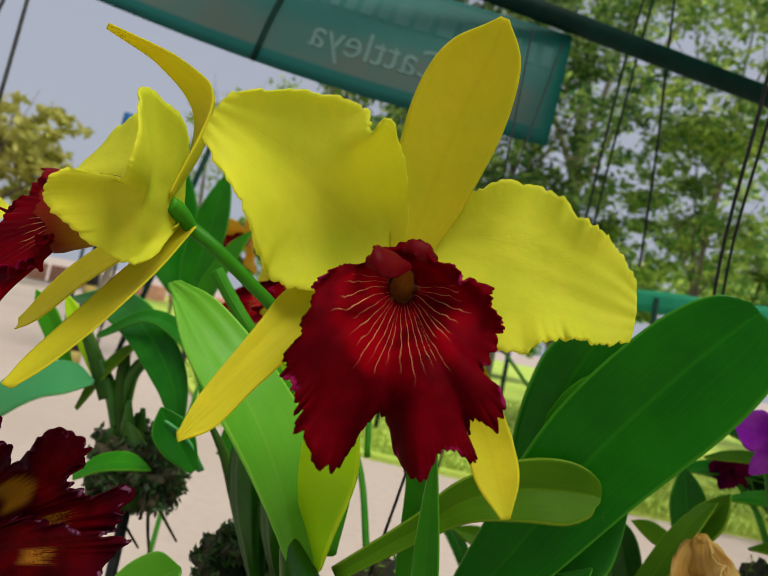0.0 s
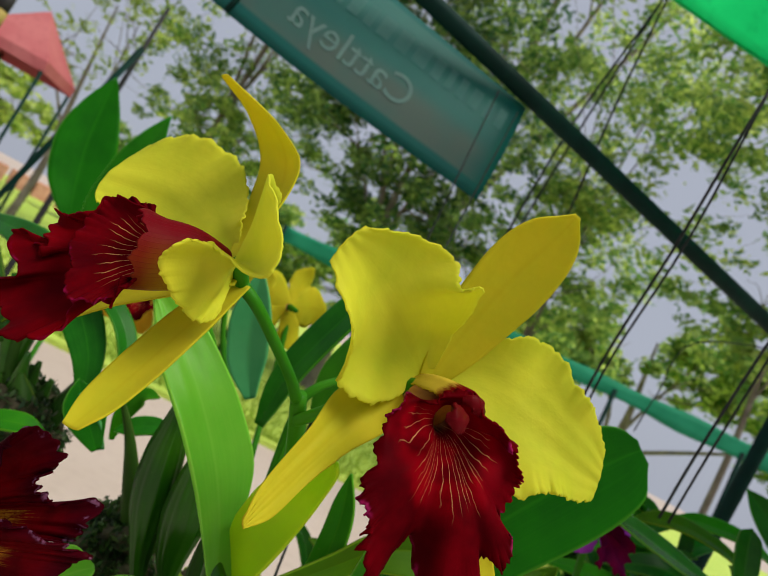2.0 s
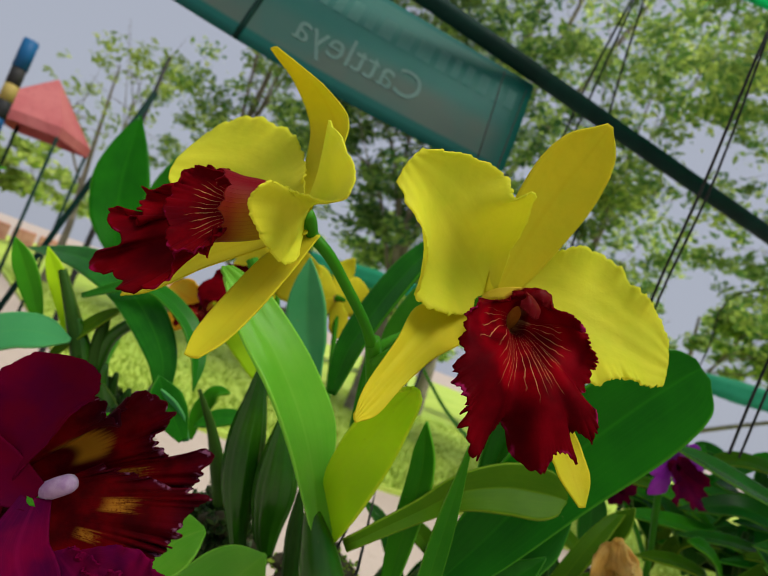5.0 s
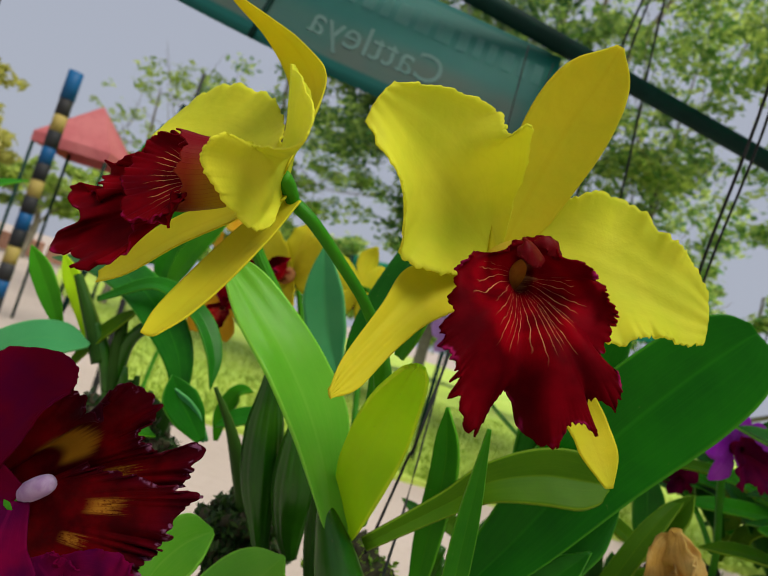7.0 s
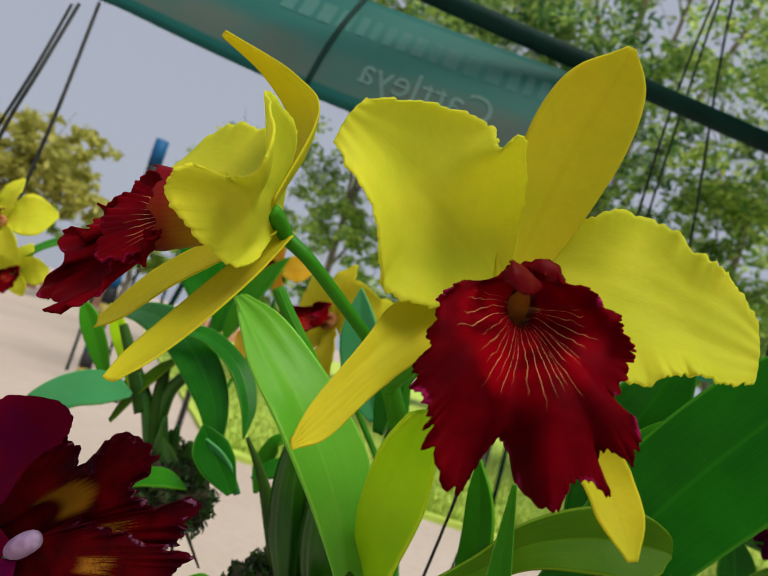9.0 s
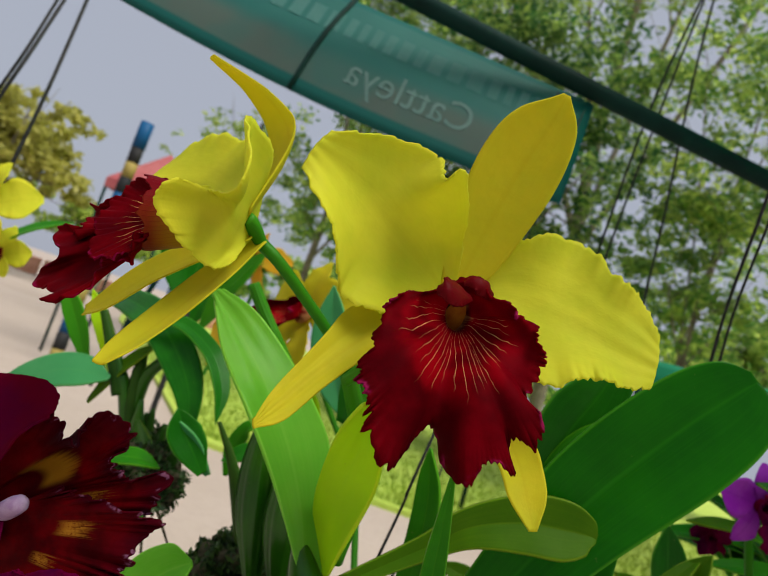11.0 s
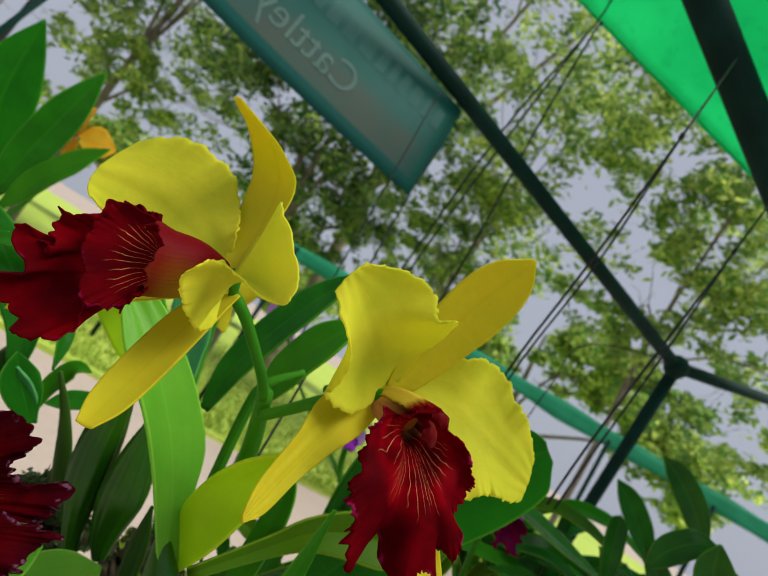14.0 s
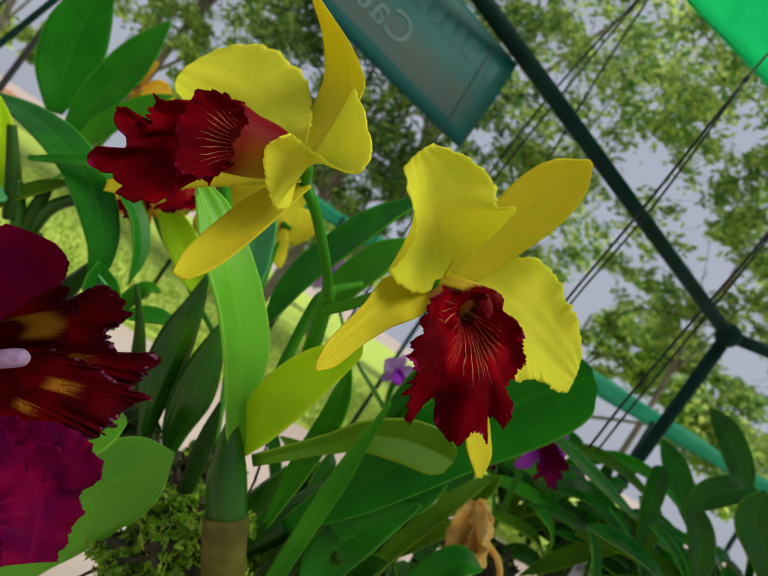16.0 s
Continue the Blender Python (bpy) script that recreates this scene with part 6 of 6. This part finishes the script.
tube("flower_stalk", [(-0.4461, 0.5415, 1.2210), (-0.4867, 0.5418, 1.2091), (-0.5420, 0.5474, 1.1740), (-0.5372, 0.5844, 1.0317)], [0.0028] * 4, STEM, far_left, sides=8)
tube("flower_stalk", [(-0.3314, 0.9998, 1.3266), (-0.3385, 0.9978, 1.2238), (-0.3587, 0.9596, 1.0928), (-0.2969, 0.7513, 0.8589)], [0.0035] * 4, STEM, far_left, sides=8)
leaf(LEAF_MID, far_left, [(-0.4762, 0.5434, 1.2102), (-0.4439, 0.5433, 1.2389), (-0.4188, 0.5437, 1.2575), (-0.3875, 0.5451, 1.2730)], 0.0100, (0, -0.6, 0.8), seed=78)
root_ball((-0.5389, 0.6004, 0.9771), 0.05, 16, far_left, 800)
rod((-0.5389, 0.6004, 0.9771), far_left)

# ----- purple orchid and the dark clump on the stand side -----
violet = tagged(new("orchid_plant"), "vivid purple orchid beside the broad leaf", "orchid", "hanging orchids")
back_flower((0.2365, 0.4204, 1.2265), 0.030, PURPLE, MAGENTA, violet, CAM_X, CAM_Y, CAM_Z, 81, "vivid purple flower", 0.4)
back_flower((0.2729, 0.5415, 1.1835), 0.019, MAGENTA, MAGENTA, violet, CAM_X, CAM_Y, (-0.5, -0.8, 0), 82, "purple-red flower")
back_flower((0.1096, 0.4966, 1.2089), 0.018, LILAC, PURPLE, violet, CAM_X, CAM_Y, CAM_Z, 83, "mauve flower", 0.3)
back_flower((0.1022, 1.0665, 1.2697), 0.045, LILAC, PURPLE, violet, CAM_X, CAM_Y, CAM_Z, 84, "mauve flower", 0.3)
tube("flower_stalk", [(0.2360, 0.4290, 1.2200), (0.2600, 0.4560, 1.1800), (0.2829, 0.4812, 1.1404), (0.2880, 0.4859, 1.1007)], [0.003] * 4, STEM, violet, sides=8)
tube("flower_stalk", [(0.2762, 0.5470, 1.1809), (0.2900, 0.5297, 1.1591), (0.2792, 0.4813, 1.1391)], [0.0025] * 3, STEM, violet, sides=8)
tube("flower_stalk", [(0.1156, 0.5061, 1.2041), (0.1295, 0.5071, 1.1693), (0.1596, 0.4618, 1.1332)], [0.003] * 3, STEM, violet, sides=8)
tube("flower_stalk", [(0.1088, 1.0762, 1.2621), (0.1769, 0.9534, 1.1804), (0.1372, 0.5263, 1.1662)], [0.003] * 3, STEM, violet, sides=8)
root_ball((0.2981, 0.4978, 1.0864), 0.04, 17, violet, 1500)
rod((0.2981, 0.4978, 1.0864), violet)

clump = tagged(new("orchid_plant"), "dark green leafy orchid clump in a hanging basket", "orchid", "hanging orchids")
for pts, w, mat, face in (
        ([(0.4734, 0.4201, 1.2929), (0.4492, 0.4248, 1.3180), (0.4195, 0.4312, 1.3392), (0.3899, 0.4380, 1.3534)], 0.0150, LEAF_SHADED, (-0.3, -0.95, 0.1)),
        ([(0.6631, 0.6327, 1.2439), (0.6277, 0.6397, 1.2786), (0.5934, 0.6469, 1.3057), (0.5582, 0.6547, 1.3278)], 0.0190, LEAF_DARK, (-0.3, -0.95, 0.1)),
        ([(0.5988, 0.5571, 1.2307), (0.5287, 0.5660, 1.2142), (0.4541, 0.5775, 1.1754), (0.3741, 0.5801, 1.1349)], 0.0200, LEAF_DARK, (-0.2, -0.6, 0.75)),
        ([(0.3611, 0.4125, 1.2197), (0.3030, 0.4063, 1.2286), (0.2539, 0.3980, 1.2358), (0.2140, 0.3874, 1.2396)], 0.0110, LEAF_SHADED, (-0.3, -0.6, 0.7)),
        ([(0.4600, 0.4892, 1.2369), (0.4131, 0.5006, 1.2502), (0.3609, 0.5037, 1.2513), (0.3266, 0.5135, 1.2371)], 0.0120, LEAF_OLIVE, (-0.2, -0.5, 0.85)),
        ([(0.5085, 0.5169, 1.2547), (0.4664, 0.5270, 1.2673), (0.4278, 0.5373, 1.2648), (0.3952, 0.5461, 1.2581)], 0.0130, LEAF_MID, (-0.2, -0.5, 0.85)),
        ([(0.4080, 0.3540, 1.2969), (0.3862, 0.3600, 1.2920), (0.3681, 0.3658, 1.2742), (0.3582, 0.3698, 1.2516)], 0.0130, LEAF_SHADED, (-0.2, -0.7, 0.7)),
        ([(0.4331, 0.3307, 1.2353), (0.4116, 0.3347, 1.2603), (0.3914, 0.3390, 1.2762), (0.3843, 0.3392, 1.3012)], 0.0200, LEAF_SHADED, (-0.4, -0.9, 0.2)),
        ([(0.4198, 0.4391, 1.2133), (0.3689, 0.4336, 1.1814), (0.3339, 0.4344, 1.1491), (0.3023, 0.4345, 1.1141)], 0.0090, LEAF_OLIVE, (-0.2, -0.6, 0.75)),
        ([(0.4786, 0.4250, 1.1944), (0.4661, 0.4265, 1.2217), (0.4478, 0.4298, 1.2449), (0.4188, 0.4359, 1.2667)], 0.0150, LEAF_SHADED, (-0.3, -0.9, 0.2)),
        ([(0.4610, 0.4520, 1.1675), (0.4125, 0.4628, 1.1956), (0.3546, 0.4769, 1.2109), (0.3028, 0.4916, 1.1902)], 0.0140, LEAF_SHADED, (-0.3, -0.6, 0.7))):
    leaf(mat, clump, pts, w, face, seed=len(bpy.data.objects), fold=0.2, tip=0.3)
rng = random.Random(33)
C0 = Vector((0.4905, 0.4854, 1.1722))
for i in range(190):
    b = C0 + Vector((rng.uniform(-0.17, 0.30), rng.uniform(-0.10, 0.18), rng.uniform(-0.07, 0.025)))
    a = radians(rng.uniform(10, 170))
    d = Vector((math.cos(a), rng.uniform(-0.5, 0.4), math.sin(a) * 0.75)).normalized()
    L = rng.uniform(0.06, 0.12)
    bend = Vector((d.x * 0.03, rng.uniform(-0.01, 0.01), -0.02))
    leaf(rng.choice((LEAF_SHADED, LEAF_SHADED, LEAF_SHADED, LEAF_SHADED, LEAF_DARK, LEAF_MID, LEAF_OLIVE)), clump, [b, b + d * L * 0.4, b + d * L * 0.75 + bend * 0.4, b + d * L + bend], rng.uniform(0.006, 0.012), (rng.uniform(-0.4, 0.4), -0.5, 0.7), seed=200 + i, fold=0.25, tip=0.35)
for i in range(16):
    b = C0 + Vector((rng.uniform(-0.10, 0.20), rng.uniform(-0.05, 0.12), -0.07))
    d = Vector((rng.uniform(-0.03, 0.03), rng.uniform(-0.02, 0.02), rng.uniform(0.06, 0.11)))
    tube("pseudobulb", [b, b + d * 0.5, b + d], [0.004, 0.0065, 0.003], rng.choice((BULB_DARK, BULB_DARK, ROOT)), clump, sides=10, n=10)
for pts, w, mat in (
        ([(0.4216, 0.5943, 1.2471), (0.3943, 0.5931, 1.2509), (0.3663, 0.5923, 1.2503)], 0.0120, LEAF_SHADED),
        ([(0.4420, 0.5982, 1.2177), (0.3984, 0.5972, 1.2155), (0.3576, 0.5968, 1.2080)], 0.0135, LEAF_MID),
        ([(0.4531, 0.6057, 1.1541), (0.3986, 0.6016, 1.1762), (0.3560, 0.6003, 1.1758)], 0.0170, LEAF_OLIVE),
        ([(0.4193, 0.5661, 1.1393), (0.3886, 0.5631, 1.1580), (0.3551, 0.5622, 1.1563)], 0.0170, LEAF_SHADED),
        ([(0.3414, 0.5680, 1.1384), (0.3151, 0.5633, 1.1722), (0.3009, 0.5601, 1.1998)], 0.0150, LEAF_SHADED)):
    leaf(mat, clump, pts, w, (-0.2, -0.7, 0.7), seed=len(bpy.data.objects), fold=0.25, tip=0.3)
root_ball(C0 + Vector((0.03, 0.04, -0.11)), 0.09, 21, clump, 6000, MOSS_DARK)

# withered bloom hanging from a bent stalk
dead = tagged(new("withered_flower"), "withered brown-yellow bloom hanging limp from its stalk", "flower")
W0 = Vector((0.1640, 0.3380, 1.1710))
rng = random.Random(8)
for i in range(6):
    q = Vector((rng.uniform(-0.010, 0.016), rng.uniform(-0.01, 0.01), rng.uniform(-0.006, 0.002)))
    e = Vector((rng.uniform(-0.010, 0.036), rng.uniform(-0.012, 0.012), -rng.uniform(0.035, 0.058)))
    blade("petal", WITHER, dead, [W0, W0 + q + e * 0.3, W0 + q + e * 0.7, W0 + q * 1.5 + e], [0.002, 0.011, 0.013, 0.005], [0.002, 0.010, 0.012, 0.005], (rng.uniform(-0.8, 0.8), -0.9, 0.2), ruffle=0.0050, waves=2.5, twist=rng.uniform(-150, 150), seed=300 + i, nu=30, nv=13)
tube("stalk", [W0, W0 + Vector((0.018, 0.004, -0.022)), W0 + Vector((0.045, 0.004, -0.036)), W0 + Vector((0.06, 0.0, -0.07))], [0.003, 0.003, 0.0026, 0.0026], WITHER, dead, sides=8)

# plant label
TAG = plain_material("grey_label", (0.42, 0.48, 0.50), (0.50, 0.55, 0.57), 0.5, 60, bump_m=0.0003)
INK = plain_material("label_ink", (0.05, 0.06, 0.07), (0.08, 0.09, 0.10), 0.6, 60, bump_m=0.0001)
tag = tagged(new("plant_label"), "small grey plastic plant label with dark unreadable writing", "label")
T0, TX, TY = Vector((0.4069, 0.4824, 1.1396)), Vector((0.9, 0.3, 0.1)), Vector((0.15, 0.1, 0.95))
bm = bmesh.new()
tz = TX.cross(TY)
quad = [T0 + TX * dx + TY * dy for dx, dy in ((-0.024, -0.032), (0.024, -0.032), (0.024, 0.032), (-0.024, 0.032))]
f = bm.faces.new([bm.verts.new(q) for q in quad])
ext = bmesh.ops.extrude_face_region(bm, geom=[f])
bmesh.ops.translate(bm, verts=[v for v in ext["geom"] if isinstance(v, bmesh.types.BMVert)], vec=tz.normalized() * 0.0012)
bmesh.ops.recalc_face_normals(bm, faces=bm.faces)
part("plate", bm, TAG, tag)
bm = bmesh.new()
rng = random.Random(2)
for i in range(7):
    for j in range(2):
        a, b, h = -0.020 + i * 0.0058, 0.0026, rng.uniform(0.007, 0.012)
        y0 = -0.02 + j * 0.02
        for side in (-0.0006, 0.0018):
            bm.faces.new([bm.verts.new(T0 + TX * dx + TY * dy + tz.normalized() * side) for dx, dy in ((a, y0), (a + b, y0), (a + b, y0 + h), (a, y0 + h))])
part("writing", bm, INK, tag, "rows of unreadable dark strokes")

# ----- wires that hang from the roof -----
wires = tagged(new("hanging_wires"), "thin twisted black wires hanging from the roof pipes", "wire")
for pts, r in (
        ([(0.3125, 0.5489, 1.8458), (0.1904, 0.3886, 1.5902), (0.1969, 0.4266, 1.4572), (0.2018, 0.4603, 1.3573), (0.2134, 0.4893, 1.2769)], 0.0012),
        ([(0.1904, 0.3886, 1.5902), (0.2056, 0.4282, 1.4656), (0.2093, 0.4632, 1.3586), (0.2198, 0.4878, 1.2753)], 0.0010),
        ([(0.2838, 0.9559, 2.1378), (0.2234, 0.8125, 1.9368), (0.1934, 0.8299, 1.7252), (0.1826, 0.8552, 1.4928), (0.1814, 0.8793, 1.3251)], 0.0016),
        ([(0.2234, 0.8125, 1.9368), (0.2092, 0.8341, 1.7383), (0.1972, 0.8589, 1.5121), (0.1921, 0.8727, 1.3504)], 0.0015),
        ([(0.2300, 0.8081, 1.9553), (0.2372, 0.8224, 1.7655), (0.2536, 0.8367, 1.5573), (0.2615, 0.8470, 1.3945)], 0.0016),
        ([(0.4914, 0.5688, 1.7955), (0.3565, 0.4484, 1.5800), (0.3085, 0.4242, 1.4235), (0.3020, 0.4379, 1.3171), (0.3016, 0.4473, 1.2513)], 0.0013),
        ([(0.3565, 0.4484, 1.5800), (0.3198, 0.4277, 1.4280), (0.3136, 0.4398, 1.3173), (0.3096, 0.4451, 1.2509)], 0.0011),
        ([(0.8281, 0.8868, 1.6216), (0.5814, 0.8953, 1.5313), (0.5661, 0.9146, 1.4250), (0.5632, 0.9263, 1.3480)], 0.0012),
        ([(-0.5966, 0.6689, 1.5703), (-0.5600, 0.6065, 1.4501), (-0.5664, 0.5957, 1.3667), (-0.5703, 0.5894, 1.2485)], 0.0013),
        ([(-0.6057, 0.6683, 1.5673), (-0.5725, 0.6143, 1.4578), (-0.5817, 0.6035, 1.3722)], 0.0011),
        ([(-0.5710, 0.6706, 1.5788), (-0.5270, 0.6145, 1.4130), (-0.5296, 0.6092, 1.2884), (-0.5230, 0.5995, 1.2075)], 0.0013)):
    wire("wire", pts, wires, (1.7 if pts[0][0] < 0 else 1.1) * r)
for q in ((0.1904, 0.3886, 1.5902), (0.2324, 0.8069, 1.9588), (0.3565, 0.4484, 1.5800)):
    bm = bmesh.new()
    bmesh.ops.create_icosphere(bm, subdivisions=2, radius=0.0032, matrix=Matrix.Translation(q) @ Matrix.Diagonal((0.8, 0.8, 1.5, 1)))
    part("knot", bm, WIRE, wires)
tagged(tube("thin_post", [(*polar(-22.7, 4.0)[:2], -0.02), (*polar(-22.7, 4.0)[:2], 1.3), (*polar(-22.4, 4.0)[:2], 2.5)], [0.02, 0.018, 0.012], WIRE, None, sides=8, n=6), "slim black post by the path", "post")
